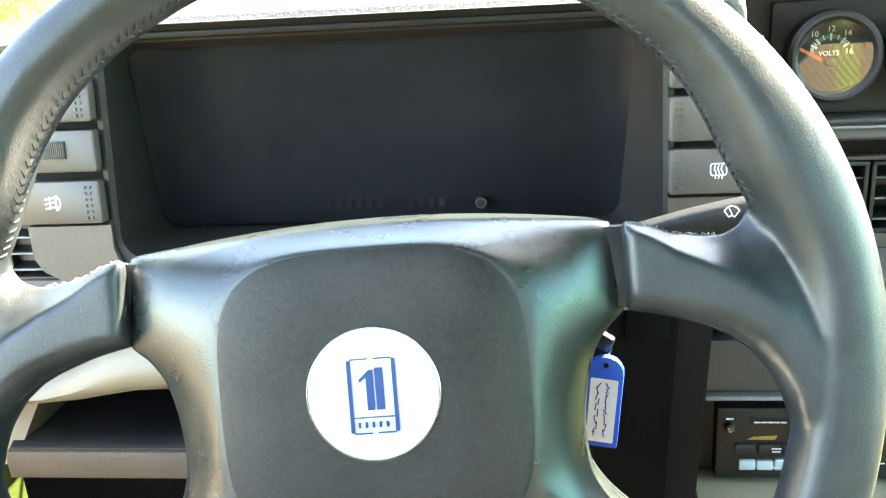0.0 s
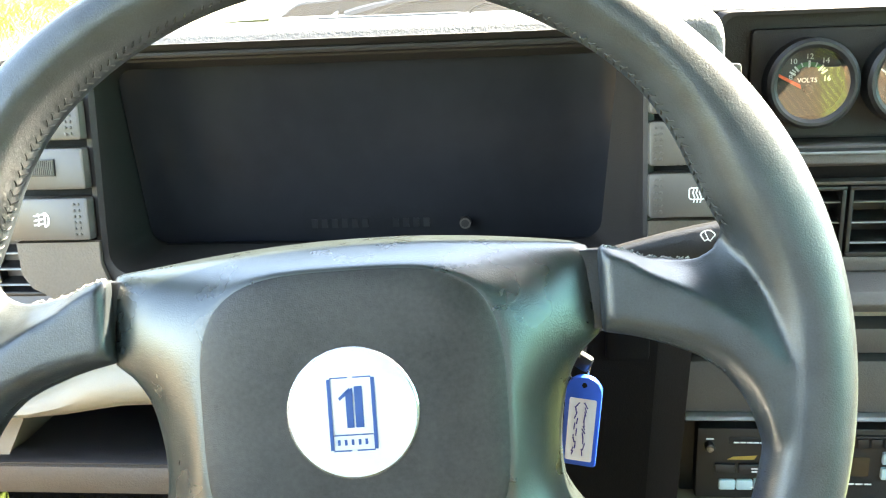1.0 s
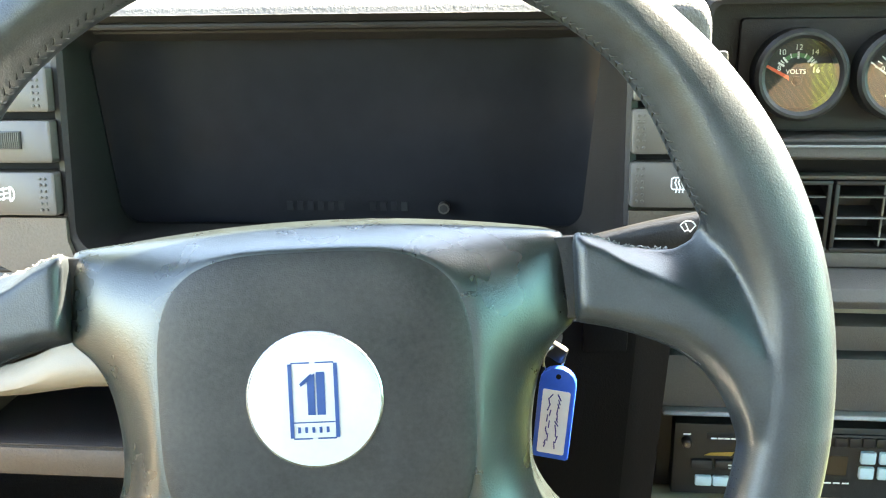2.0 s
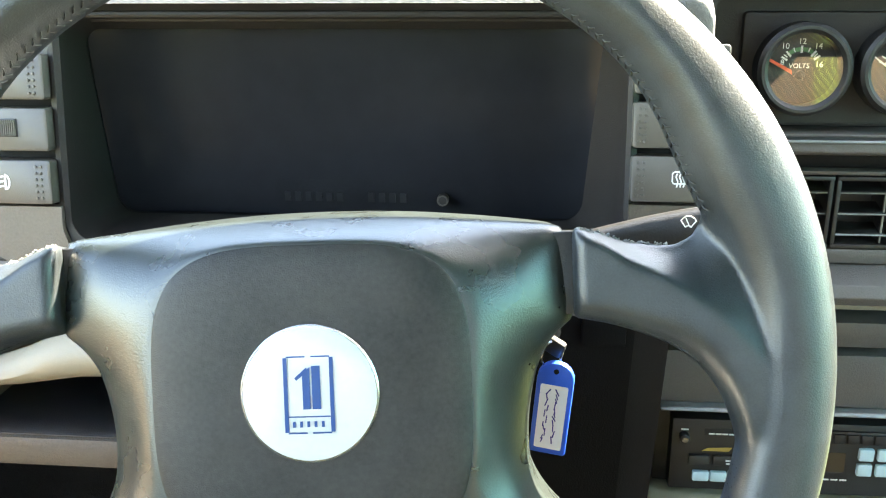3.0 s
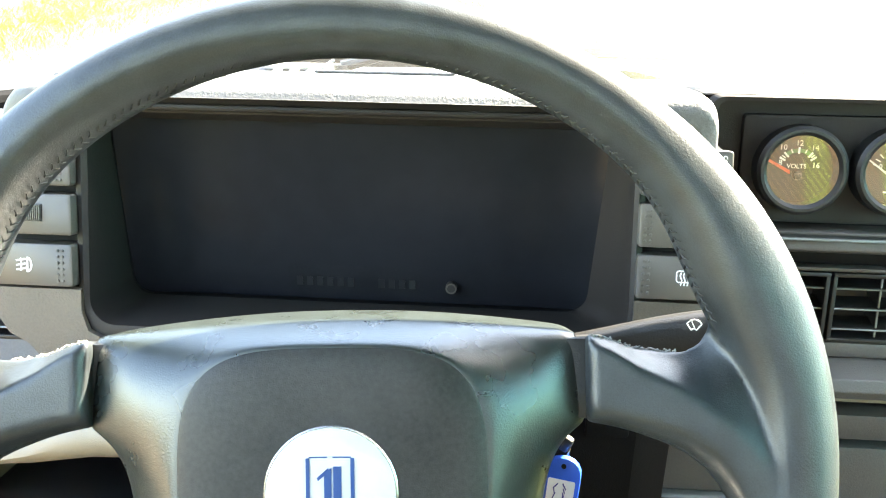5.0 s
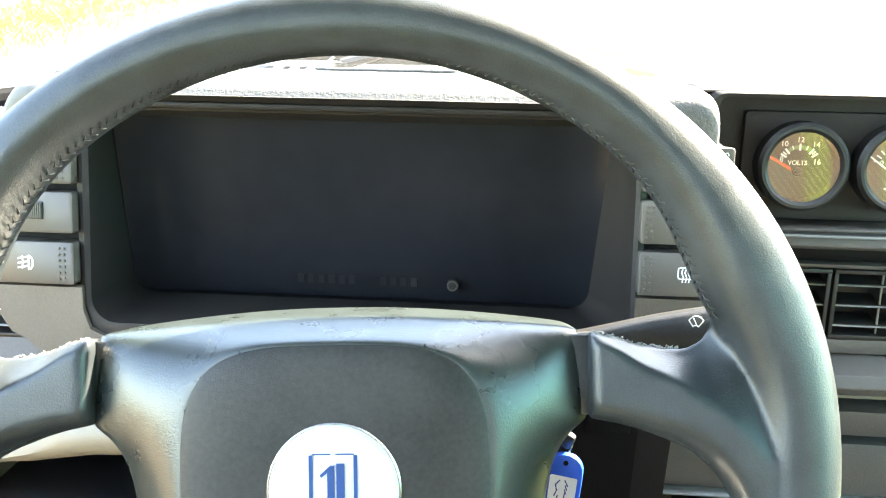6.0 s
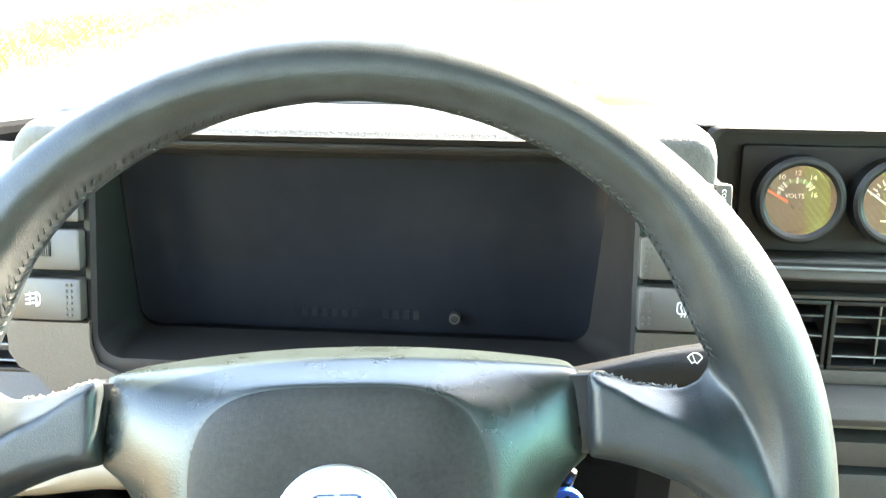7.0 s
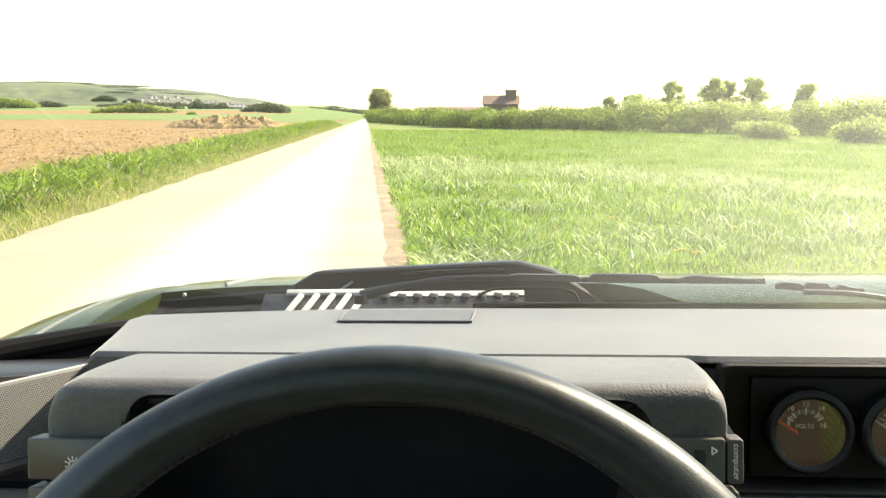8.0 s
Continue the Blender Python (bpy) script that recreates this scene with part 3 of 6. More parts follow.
# recess: frame ring, then walls back to the face
fr = lambda l, r, t, b, rad, y: [(x, y, z) for x, z in rounded(r - l, t - b, rad, 5, (l + r) / 2, (t + b) / 2)]
rings = [fr(0.2160, PX1 + 0.02, 1.0530, 0.9560, 0.006, 0.66), fr(0.2160, PX1 + 0.02, 1.0530, 0.9560, 0.006, 0.634), fr(0.2185, PX1 + 0.016, 1.0520, 0.9580, 0.008, 0.6315),
         fr(0.2225, PX1 + 0.012, 1.0495, 0.9645, 0.007, 0.6325), fr(0.2240, PX1 + 0.01, 1.0480, 0.9660, 0.006, 0.658)]
loft(bm, rings, cap=False)
bm.faces.new([bm.verts.new(p) for p in rings[-1]])
part("gauge_pod", bm, SURROUND, dashboard, "dark recessed pod for the round gauges")
bm = bmesh.new()
slab(bm, rounded(0.215, 0.070, 0.003, 3), facing(0.351, 0.6575, 1.0035), 0.006, 0.0012)
part("gauge_plate", bm, SURROUND, dashboard, "dark plate that carries the gauges")


def gauge(x, z, label):
    g = thing("gauge", (x, POD_Y, z), label, "gauge", "round gauges on the dashboard")
    m = facing(x, 0.645, z, 4)
    bm = bmesh.new()
    ring(bm, 0.0225, 0.0287, -0.008, 0.0115, m, 56, 0.0022)
    part("bezel", bm, BLACK, g, "satin black bezel ring")
    bm = bmesh.new()
    disc(bm, 0.0245, -0.006, -0.0030, m, 40)
    d = part("dial", bm, DIAL, g)
    bm = bmesh.new()
    disc(bm, 0.0226, 0.0088, 0.0093, m, 40)
    pane = part("dial_glass", bm, DIAL_GLASS, g)
    pane.visible_shadow = False
    return g, d, m @ Matrix.Translation((0, 0, -0.0029))


def ticks(bm, m, angles, r0, r1, width):
    strokes(bm, [[(r0 * math.cos(radians(a)), r0 * math.sin(radians(a))), (r1 * math.cos(radians(a)), r1 * math.sin(radians(a)))] for a in angles], width, m)


volt, volt_dial, vm = gauge(0.2795, 1.0048, "round black voltmeter with an orange needle and white figures")
bm = bmesh.new()
ticks(bm, vm, (150, 132, 90, 50, 34), 0.0098, 0.0134, 0.0013)
ticks(bm, vm, (142, 112, 68, 42), 0.0108, 0.0132, 0.0008)
part("scale_mark", bm, WHITE, volt_dial)
bm = bmesh.new()
arc = [(0.0116 * math.cos(radians(a)), 0.0116 * math.sin(radians(a))) for a in range(132, 46, -6)]
strokes(bm, [arc], 0.0026, vm, 0.00012)
part("green_band", bm, GREEN_BAND, volt_dial)
for text, a in (("8", 166), ("10", 128), ("12", 90), ("14", 52), ("16", 8)):
    r = 0.0163 if a not in (166, 8) else 0.0115
    lettering("figure", text, 0.0050, vm @ Matrix.Translation((r * math.cos(radians(a)), r * math.sin(radians(a)) + (0 if a in (46, 90, 134) else 0.0005), 0)), WHITE, volt_dial)
lettering("volts_print", "VOLTS", 0.0042, vm @ Matrix.Translation((-0.0008, 0.0012, 0)), WHITE, volt_dial)
bm = bmesh.new()
na = radians(157)
slab(bm, [(-0.0052 + 0.0006 * math.cos(na + 1.57), -0.0020 + 0.0008), (-0.0052, -0.0038), (-0.0202, 0.0046), (-0.0196, 0.0062)], vm @ Matrix.Translation((0.0, 0, 0.0015)), 0.0006)
part("needle", bm, RED, volt)
bm = bmesh.new()
disc(bm, 0.0030, 0, 0.0016, vm @ Matrix.Translation((0.0, -0.0045, 0)), 20, 0.0005)
part("needle_hub", bm, BLACK, volt)

oil, oil_dial, om = gauge(0.3410, 1.0048, "round black pressure gauge with a white needle and figures")
bm = bmesh.new()
ticks(bm, om, range(165, 14, -15), 0.0118, 0.0148, 0.0008)
part("scale_mark", bm, WHITE, oil_dial)
for text, a in (("0", 165), ("2", 122), ("4", 90), ("6", 58), ("8", 22)):
    lettering("figure", text, 0.0048, om @ Matrix.Translation((0.0098 * math.cos(radians(a)), 0.0098 * math.sin(radians(a)), 0)), WHITE, oil_dial)
bm = bmesh.new()
slab(bm, [(-0.0028, -0.0030), (-0.0040, -0.0036), (-0.0205, 0.0085), (-0.0200, 0.0092)], om @ Matrix.Translation((0, 0, 0.0015)), 0.0006)
part("needle", bm, WHITE, oil)
bm = bmesh.new()
strokes(bm, [[(-0.003, 0.003), (0.001, 0.003)], [(-0.001, 0.001), (-0.001, 0.005)]], 0.0012, om)
strokes(bm, [[(-0.006, -0.014), (0.006, -0.014)]], 0.0010, om)
part("symbol", bm, WHITE, oil_dial)
bm = bmesh.new()
disc(bm, 0.0040, 0, 0.0016, om @ Matrix.Translation((0.0, -0.0045, 0)), 20, 0.0005)
part("needle_hub", bm, BLACK, oil)

bm = bmesh.new()
box(bm, 0.2010, 0.2165, 0.6335, 0.70, 0.905, 1.0490, 0.001)
part("pod_cheek", bm, SURROUND, dashboard)

# ---- centre stack under the pod ----
CX0, CX1 = 0.214, 0.56


def band(name, prof, mat, label="", x0=CX0, x1=CX1):
    bm = bmesh.new()
    extrude_x(bm, prof, x0, x1)
    es = [e for e in bm.edges]
    bmesh.ops.bevel(bm, geom=es, offset=0.0012, segments=2, profile=0.5, affect='EDGES')
    return part(name, bm, mat, dashboard, label)


band("pod_sill", [(0.632, 0.9640), (0.632, 0.9662), (0.655, 0.9662), (0.655, 0.9640)], DASH_FACE)
bm = bmesh.new()
tube(bm, [(CX0, 0.6255, 0.9628), (CX1, 0.6255, 0.9628)], 0.0009, 8)
part("trim_strip", bm, SILVER, dashboard, "thin bright trim strip")
band("stack_band", [(0.628, 0.9535), (0.6245, 0.9560), (0.6265, 0.9625), (0.655, 0.9625), (0.655, 0.9535)], DASH_FACE)
band("stack_band", [(0.640, 0.9425), (0.638, 0.9532), (0.66, 0.9532), (0.66, 0.9425)], RUBBER)
air_vent("air_vent", 0.240, 0.303, 0.893, 0.9355, 0.636, 3, [0.272], "black louvred air vent in the centre of the dashboard")
air_vent("air_vent", 0.3105, 0.40, 0.893, 0.9355, 0.636, 3, [0.340, 0.370], "black louvred air vent in the centre of the dashboard")
band("vent_bezel", [(0.634, 0.9390), (0.633, 0.9422), (0.66, 0.9422), (0.66, 0.9390)], DASH_FACE)
band("stack_band", [(0.634, 0.8795), (0.634, 0.8898), (0.67, 0.8898), (0.67, 0.8795)], DASH_FACE)
band("knee_ledge", [(0.612, 0.8590), (0.607, 0.8660), (0.612, 0.8730), (0.632, 0.8790), (0.67, 0.8790), (0.67, 0.8560)], DASH_FACE, "rounded ledge under the air vents")
band("stack_band", [(0.640, 0.8440), (0.640, 0.8555), (0.67, 0.8555), (0.67, 0.8440)], BROWN_PLASTIC)
band("drawer_front", [(0.628, 0.8220), (0.626, 0.8410), (0.67, 0.8410), (0.67, 0.8220)], DASH_FACE, "dark ashtray drawer front")
band("stack_band", [(0.650, 0.8190), (0.650, 0.8440), (0.68, 0.8440), (0.68, 0.8190)], BLACK)
band("lower_panel", [(0.622, 0.7797), (0.624, 0.8180), (0.67, 0.8180), (0.67, 0.7797)], DASH_FACE, "dark panel over the radio", 0.205)
band("trim_strip", [(0.616, 0.7757), (0.614, 0.7775), (0.616, 0.7795), (0.66, 0.7795), (0.66, 0.7757)], SILVER, "pale satin trim strip", 0.205)
band("radio_shelf", [(0.634, 0.7090), (0.634, 0.7730), (0.72, 0.7730), (0.72, 0.7090)], BLACK, "", 0.205)
bm = bmesh.new()
box(bm, 0.214, 0.56, 0.661, 0.70, 0.70, 0.966)
part("stack_backing", bm, BLACK, dashboard)
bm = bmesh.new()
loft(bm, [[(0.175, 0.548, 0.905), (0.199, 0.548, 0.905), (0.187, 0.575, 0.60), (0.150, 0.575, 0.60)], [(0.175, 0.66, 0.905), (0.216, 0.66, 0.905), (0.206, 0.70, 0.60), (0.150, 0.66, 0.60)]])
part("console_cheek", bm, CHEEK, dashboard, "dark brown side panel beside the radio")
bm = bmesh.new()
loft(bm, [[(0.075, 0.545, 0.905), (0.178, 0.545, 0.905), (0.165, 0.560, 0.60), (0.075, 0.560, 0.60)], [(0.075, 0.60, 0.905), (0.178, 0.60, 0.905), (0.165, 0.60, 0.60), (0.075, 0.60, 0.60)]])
part("lower_cover", bm, SHADED_PANEL, dashboard, "dark cover under the steering column, blackened for footwell shade")

radio = thing("car_radio", (0.302, 0.62, 0.716), "black cassette car radio with pale keys under a silver strip", "car radio")
bm = bmesh.new()
box(bm, 0.2145, 0.391, 0.621, 0.72, 0.7110, 0.7675, 0.0015)
part("radio_body", bm, BLACK, radio)
rm = facing(0.2145, 0.6209, 0.711)
for (x, z, w, h, mat, nm) in ((0.0125, 0.0215, 0.0145, 0.0075, BLACK, "radio_key"), (0.0290, 0.0215, 0.0140, 0.0075, BLACK, "radio_key"), (0.0450, 0.0215, 0.016, 0.0075, BLACK, "radio_key"),
                              (0.0160, 0.0085, 0.0115, 0.0075, PALE_KEY, "radio_key"), (0.0282, 0.0085, 0.0115, 0.0075, PALE_KEY, "radio_key"), (0.0404, 0.0085, 0.0115, 0.0085, PALE_KEY, "radio_key"),
                              (0.1265, 0.0300, 0.010, 0.0090, PALE_KEY, "radio_key"), (0.1265, 0.0180, 0.010, 0.0090, PALE_KEY, "radio_key"), (0.1390, 0.0300, 0.010, 0.0090, PALE_KEY, "radio_key"), (0.1390, 0.0180, 0.010, 0.0090, PALE_KEY, "radio_key")):
    bm = bmesh.new()
    slab(bm, rounded(w, h, 0.001, 2), rm @ Matrix.Translation((x + w / 2, z + h / 2, 0)), 0.003, 0.0008)
    part(nm, bm, mat, radio, "pale blue-grey key" if mat is PALE_KEY else "")
bm = bmesh.new()
disc(bm, 0.0036, 0, 0.006, rm @ Matrix.Translation((0.0085, 0.043, 0)), 20, 0.001)
knob = part("volume_knob", bm, BLACK, radio)
bm = bmesh.new()
disc(bm, 0.0022, 0.006, 0.0064, rm @ Matrix.Translation((0.0085, 0.043, 0)), 16)
part("knob_cap", bm, CHROME, knob, "chrome cap")
bm = bmesh.new()
disc(bm, 0.0065, 0, 0.010, rm @ Matrix.Translation((0.062, 0.044, 0)), 24, 0.001)
part("tuning_knob", bm, BLACK, radio)
bm = bmesh.new()
box(bm, 0.096, 0.1185, 0.0195, 0.0345, 0, 0.0006, 0, rm)
part("radio_display", bm, DISPLAY, radio, "unlit brown display window")
bm = bmesh.new()
box(bm, 0.022, 0.050, 0.0445, 0.0500, 0, 0.0006, 0.0002, rm)
part("tape_button", bm, DIAL, radio)
for xa, xb, y in [(0.025 + q * 0.0045, 0.0282 + q * 0.0045, 0.0472) for q in range(5)] + [(0.006, 0.0105, 0.0500)] + [(0.086 + q * 0.006, 0.090 + q * 0.006, 0.0148) for q in range(6)] + [
        (0.038, 0.044, 0.0262), (0.0385, 0.0435, 0.0238), (0.0385, 0.044, 0.011), (0.054, 0.060, 0.011)]:
    bm = bmesh.new()
    strokes(bm, [[(xa, y), (xb, y)]], 0.0011, rm @ Matrix.Translation((0, 0, 0.0032)))
    part("print_bar", bm, WHITE, radio)
bm = bmesh.new()
slab(bm, [(0.0215, 0.0318), (0.040, 0.0318), (0.042, 0.0350), (0.0255, 0.0340)], rm, 0.0004)
part("brand_bar", bm, GOLD, radio)
bm = bmesh.new()
box(bm, 0.100, 0.145, 0.043, 0.052, 0, 0.002, 0.0005, rm)
for q in range(4):
    box(bm, 0.108 + q * 0.009, 0.1155 + q * 0.009, 0.0435, 0.0505, 0.002, 0.004, 0.0005, rm)
part("tape_keys", bm, BLACK, radio)
# wooden-look patterned tray under the radio
bm = bmesh.new()
box(bm, 0.200, 0.40, 0.60, 0.70, 0.684, 0.7075, 0.002)
part("tray", bm, BROWN_PLASTIC, dashboard, "brown tray under the radio")

# ---- left end of the dashboard: vent, knee panel and shelf ----
air_vent("air_vent", -0.262, -0.206, 0.905, 0.9475, 0.545, 4, [-0.235], "black louvred side air vent at the end of the dashboard")
bm = bmesh.new()
loft(bm, [[(-0.43, 0.556, 0.953), (-0.160, 0.556, 0.953), (-0.160, 0.556, 0.885), (-0.43, 0.556, 0.885)], [(-0.43, 0.66, 0.944), (-0.160, 0.66, 0.944), (-0.160, 0.66, 0.885), (-0.43, 0.66, 0.885)]])
part("end_panel", bm, DASH_FACE, dashboard)
bm = bmesh.new()
rows = []
for q in range(15):
    x = -0.30 + 0.27 * q / 14
    h = spline([(-0.30, 0.004), (-0.215, 0.006), (-0.15, 0.0145), (0.2, 0.015)], x)
    zc = spline([(-0.30, 0.832), (-0.21, 0.843), (-0.14, 0.858), (-0.05, 0.865), (0.2, 0.865)], x)
    rows.append([(x, 0.515 - 0.018 * math.cos(a), zc + h * math.sin(a)) for a in [2 * math.pi * k / 14 for k in range(14)]])
loft(bm, rows)
part("knee_roll", bm, BROWN_PLASTIC, dashboard, "sunlit beige-grey padded roll above the shelf")
bm = bmesh.new()
extrude_x(bm, [(0.525, 0.865), (0.545, 0.865), (0.56, 0.905), (0.545, 0.905)], -0.30, 0.074)
part("lower_fascia", bm, DASH_FACE, dashboard)
bm = bmesh.new()
rows = []
for x in (-0.235, 0.074):
    rows.append([(x, y, z) for y, z in ((0.503, 0.800), (0.5035, 0.8065), (0.507, 0.8085), (0.515, 0.8095), (0.53, 0.806), (0.66, 0.799), (0.66, 0.782), (0.53, 0.784))])
loft(bm, rows)
part("shelf", bm, SHELF, dashboard, "dark shelf with a worn shiny front edge")
bm = bmesh.new()
extrude_x(bm, [(0.5045, 0.7845), (0.4990, 0.7880), (0.4985, 0.8000), (0.5010, 0.8050), (0.5060, 0.8068), (0.512, 0.8060), (0.512, 0.7845)], -0.236, 0.074)
part("shelf_lip", bm, CORNER, dashboard, "brown-grey rounded shelf lip")
bm = bmesh.new()
box(bm, -0.34, 0.2, 0.66, 0.68, 0.45, 0.95)
part("bulkhead_lining", bm, CARPET, dashboard)
bm = bmesh.new()
loft(bm, [[(-0.245, 0.50, 0.797), (-0.232, 0.50, 0.797), (-0.215, 0.54, 0.850), (-0.245, 0.54, 0.850)], [(-0.245, 0.66, 0.797), (-0.232, 0.66, 0.797), (-0.215, 0.66, 0.850), (-0.245, 0.66, 0.850)]])
part("shelf_side", bm, BROWN_PLASTIC, dashboard)

# ---- speaker grille in the top pad ----
gr = thing("speaker_grille", (-0.02, 0.79, top_z(0.79)), "dark mesh loudspeaker grille let into the dashboard top", "speaker grille")
yq0, yq1 = 0.800, 0.890
bm = bmesh.new()
loft(bm, [[(-0.071, yq0, top_z(yq0) - 0.001), (0.040, yq0, top_z(yq0) - 0.001), (0.040, yq1, top_z(yq1) - 0.001), (-0.083, yq1, top_z(yq1) - 0.001)],
          [(-0.071, yq0, top_z(yq0) + 0.0009), (0.040, yq0, top_z(yq0) + 0.0009), (0.038, yq1, top_z(yq1) + 0.0009), (-0.081, yq1, top_z(yq1) + 0.0009)]])
part("grille_mesh", bm, GRILLE_CLOTH, gr)
for seg in (((-0.073, yq0), (0.042, yq0)), ((0.042, yq0), (0.040, yq1)), ((-0.073, yq0), (-0.084, yq1))):
    bm = bmesh.new()
    tube(bm, [(x, y, top_z(y) + 0.0006) for x, y in seg], 0.0012, 8)
    part("grille_edge", bm, DASH, gr)

# loudspeaker at the dashboard's end, facing the driver
corner = thing("corner_speaker", (-0.33, 0.68, 0.90), "grey perforated loudspeaker cover at the dashboard's end", "speaker")
bm = bmesh.new()
ol = [(-0.391, 0.591), (-0.248, 0.796), (-0.225, 0.90), (-0.33, 0.912), (-0.46, 0.84), (-0.46, 0.591)]
loft(bm, [[(x, y, 0.85) for x, y in ol], [(x, y, 1.007 - 0.20 * (y - 0.70)) for x, y in ol], [(x - 0.003, y + 0.003, 1.009 - 0.20 * (y - 0.70)) for x, y in ol]])
part("housing", bm, BLACK, corner)
bm = bmesh.new()
loft(bm, [[(x + 0.016, y - 0.011, z) for x, y in ol[:2]] + [(x, y, z) for x, y in (ol[1], ol[0])] for z in (0.84, 0.938, 0.941)])
part("speaker_ledge", bm, DASH_FACE, corner)
bm = bmesh.new()
sheet(bm, [[(-0.46, 0.84, 0.979), (-0.33, 0.900, 0.966), (-0.225, 0.895, 0.968), (-0.19, 0.885, 0.975)], [(-0.50, 0.82, 0.972), (-0.33, 0.922, 0.990), (-0.255, 0.962, 0.996), (-0.19, 0.985, 0.996)]])
part("side_ledge", bm, RUBBER, corner)
cm = facing(-0.311, 0.706, 0.9725, 0, 55.1)
bm = bmesh.new()
slab(bm, [(-0.135, -0.0310), (0.105, -0.0310), (0.105, 0.0320), (-0.135, 0.0320)], cm, 0.004, 0.001)
cover = part("speaker_cover", bm, SPEAKER_CLOTH, corner)
bm = bmesh.new()
for i in range(96):
    for j in range(33):
        disc(bm, 0.00062, 0.0039, 0.0042, cm @ Matrix.Translation((-0.085 + i * 0.0019 + (j % 2) * 0.00095, -0.0290 + j * 0.0018, 0)), 5)
part("perforation", bm, BLACK, cover, kind="stuff")
corner.matrix_basis = Matrix.Translation((0, 0, 0.013)) @ corner.matrix_basis
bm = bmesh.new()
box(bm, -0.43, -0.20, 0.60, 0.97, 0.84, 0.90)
part("scuttle_lining", bm, SHADED_PANEL, dashboard)

# ---- steering column, stalks and key ----
column = thing("steering_column", (0.05, 0.5, 0.9), "dark plastic steering column shroud with two stalks", "steering column")
bm = bmesh.new()
WC = Vector((0.0330, 0.361, 0.9263))
AX = Vector((-0.0715, 0.9519, -0.2979))
U, V = Vector((0.9972, 0.0749, 0)), Vector((-0.0223, 0.2971, 0.9546))
rows = []
for d, ru, rv in ((0.045, 0.045, 0.034), (0.05, 0.052, 0.040), (0.16, 0.056, 0.045), (0.22, 0.052, 0.05)):
    c = WC + AX * d
    rows.append([c + U * x + V * y for x, y in rounded(2 * ru, 2 * rv, 0.016, 5)])
loft(bm, rows)
part("shroud", bm, BLACK, column)
bm = bmesh.new()
rows = []
for q in range(13):
    s = q / 12
    x = 0.080 + 0.152 * s
    h = spline([(0, 0.0045), (0.25, 0.0055), (0.7, 0.0110), (0.92, 0.0135), (1, 0.010)], s)
    zc = 0.9365 + 0.034 * s - 0.004 * s * s
    rows.append([(x, 0.4680 - 0.012 * s + max(0.006, h * 0.6) * px, zc + h * pz) for px, pz in [(math.copysign(abs(math.cos(a)) ** 0.7, math.cos(a)), math.copysign(abs(math.sin(a)) ** 0.7, math.sin(a))) for a in [2 * math.pi * k / 16 for k in range(16)]]])
loft(bm, rows)
stalk = part("wiper_stalk", bm, BLACK, column, "dark wiper stalk with a white wiper symbol")
bm = bmesh.new()
s = 0.0034
top_arc = [(1.25 * s * math.sin(a), 1.55 * s * math.cos(a) - 0.75 * s) for a in [radians(-54 + 108 * q / 8) for q in range(9)]]
low_arc = [(0.5 * s * math.sin(a), 0.6 * s * math.cos(a) - 1.15 * s) for a in [radians(48 - 96 * q / 4) for q in range(5)]]
strokes(bm, [top_arc + low_arc + [top_arc[0]], [(-0.35 * s, 0.45 * s), (0.15 * s, -0.60 * s)]], 0.00052, facing(0.1858, 0.4494, 0.9668, 0, 0))
part("wiper_symbol", bm, WHITE, stalk)
# ignition lock, key ring and tag
key = thing("ignition_key", (0.125, 0.46, 0.90), "car key in the ignition lock with a wire ring", "key")
bm = bmesh.new()
tube(bm, [(0.104, 0.488, 0.904), (0.1240, 0.463, 0.9010)], 0.0085, 16)
part("lock_barrel", bm, BLACK, key)
bm = bmesh.new()
box(bm, -0.0062, 0.0062, -0.0022, 0.0022, -0.0050, 0.0050, 0.0020, pose(0.1266, 0.457, 0.8990, 10, 25, -20))
part("key_head", bm, KEY_GREY, key, "scratched grey key head")
bm = bmesh.new()
pts = [(0.1262 + 0.0052 * math.sin(a), 0.4550 + 0.003 * math.sin(a), 0.8950 + 0.0072 * math.cos(a)) for a in [2 * math.pi * q / 20 for q in range(21)]]
tube(bm, pts, 0.0007, 6)
part("key_ring", bm, CHROME, key)
tag = thing("key_tag", (0.126, 0.459, 0.84), "blue plastic key tag with a handwritten paper label", "key tag")
tm = facing(0.1272, 0.4550, 0.8660, -4, -8) @ pose(0, 0, 0, 0, 0, -5) @ Matrix.Diagonal((1.0, 1.13, 1.0, 1.0))
ol = [(-0.0082, -0.0238), (0.0082, -0.0238), (0.0092, -0.0228), (0.0092, 0.0150), (0.0088, 0.0180), (0.0072, 0.0208), (0.0048, 0.0228), (0.0018, 0.0238), (-0.0018, 0.0238), (-0.0048, 0.0228), (-0.0072, 0.0208), (-0.0088, 0.0180), (-0.0092, 0.0150), (-0.0092, -0.0228)]
bm = bmesh.new()
slab(bm, ol, tm, 0.0032, 0.0008)
part("tag_body", bm, TAG_BLUE, tag)
bm = bmesh.new()
slab(bm, rounded(0.0138, 0.0335, 0.0008, 2, 0, -0.0040), tm @ Matrix.Translation((0, 0, 0.0032)), 0.0003)
part("paper_label", bm, PAPER, tag)
bm = bmesh.new()
rnd = random.Random(4)
for col in (-0.0028, 0.0018):
    y = -0.0175
    while y < 0.009:
        L = 0.0016 + rnd.random() * 0.0022
        strokes(bm, [[(col + rnd.uniform(-0.001, 0.001), y), (col + rnd.uniform(-0.0012, 0.0012), y + L)]], 0.0006, tm @ Matrix.Translation((0, 0, 0.0036)))
        y += L * 0.9
part("ink_bar", bm, INK, tag)
bm = bmesh.new()
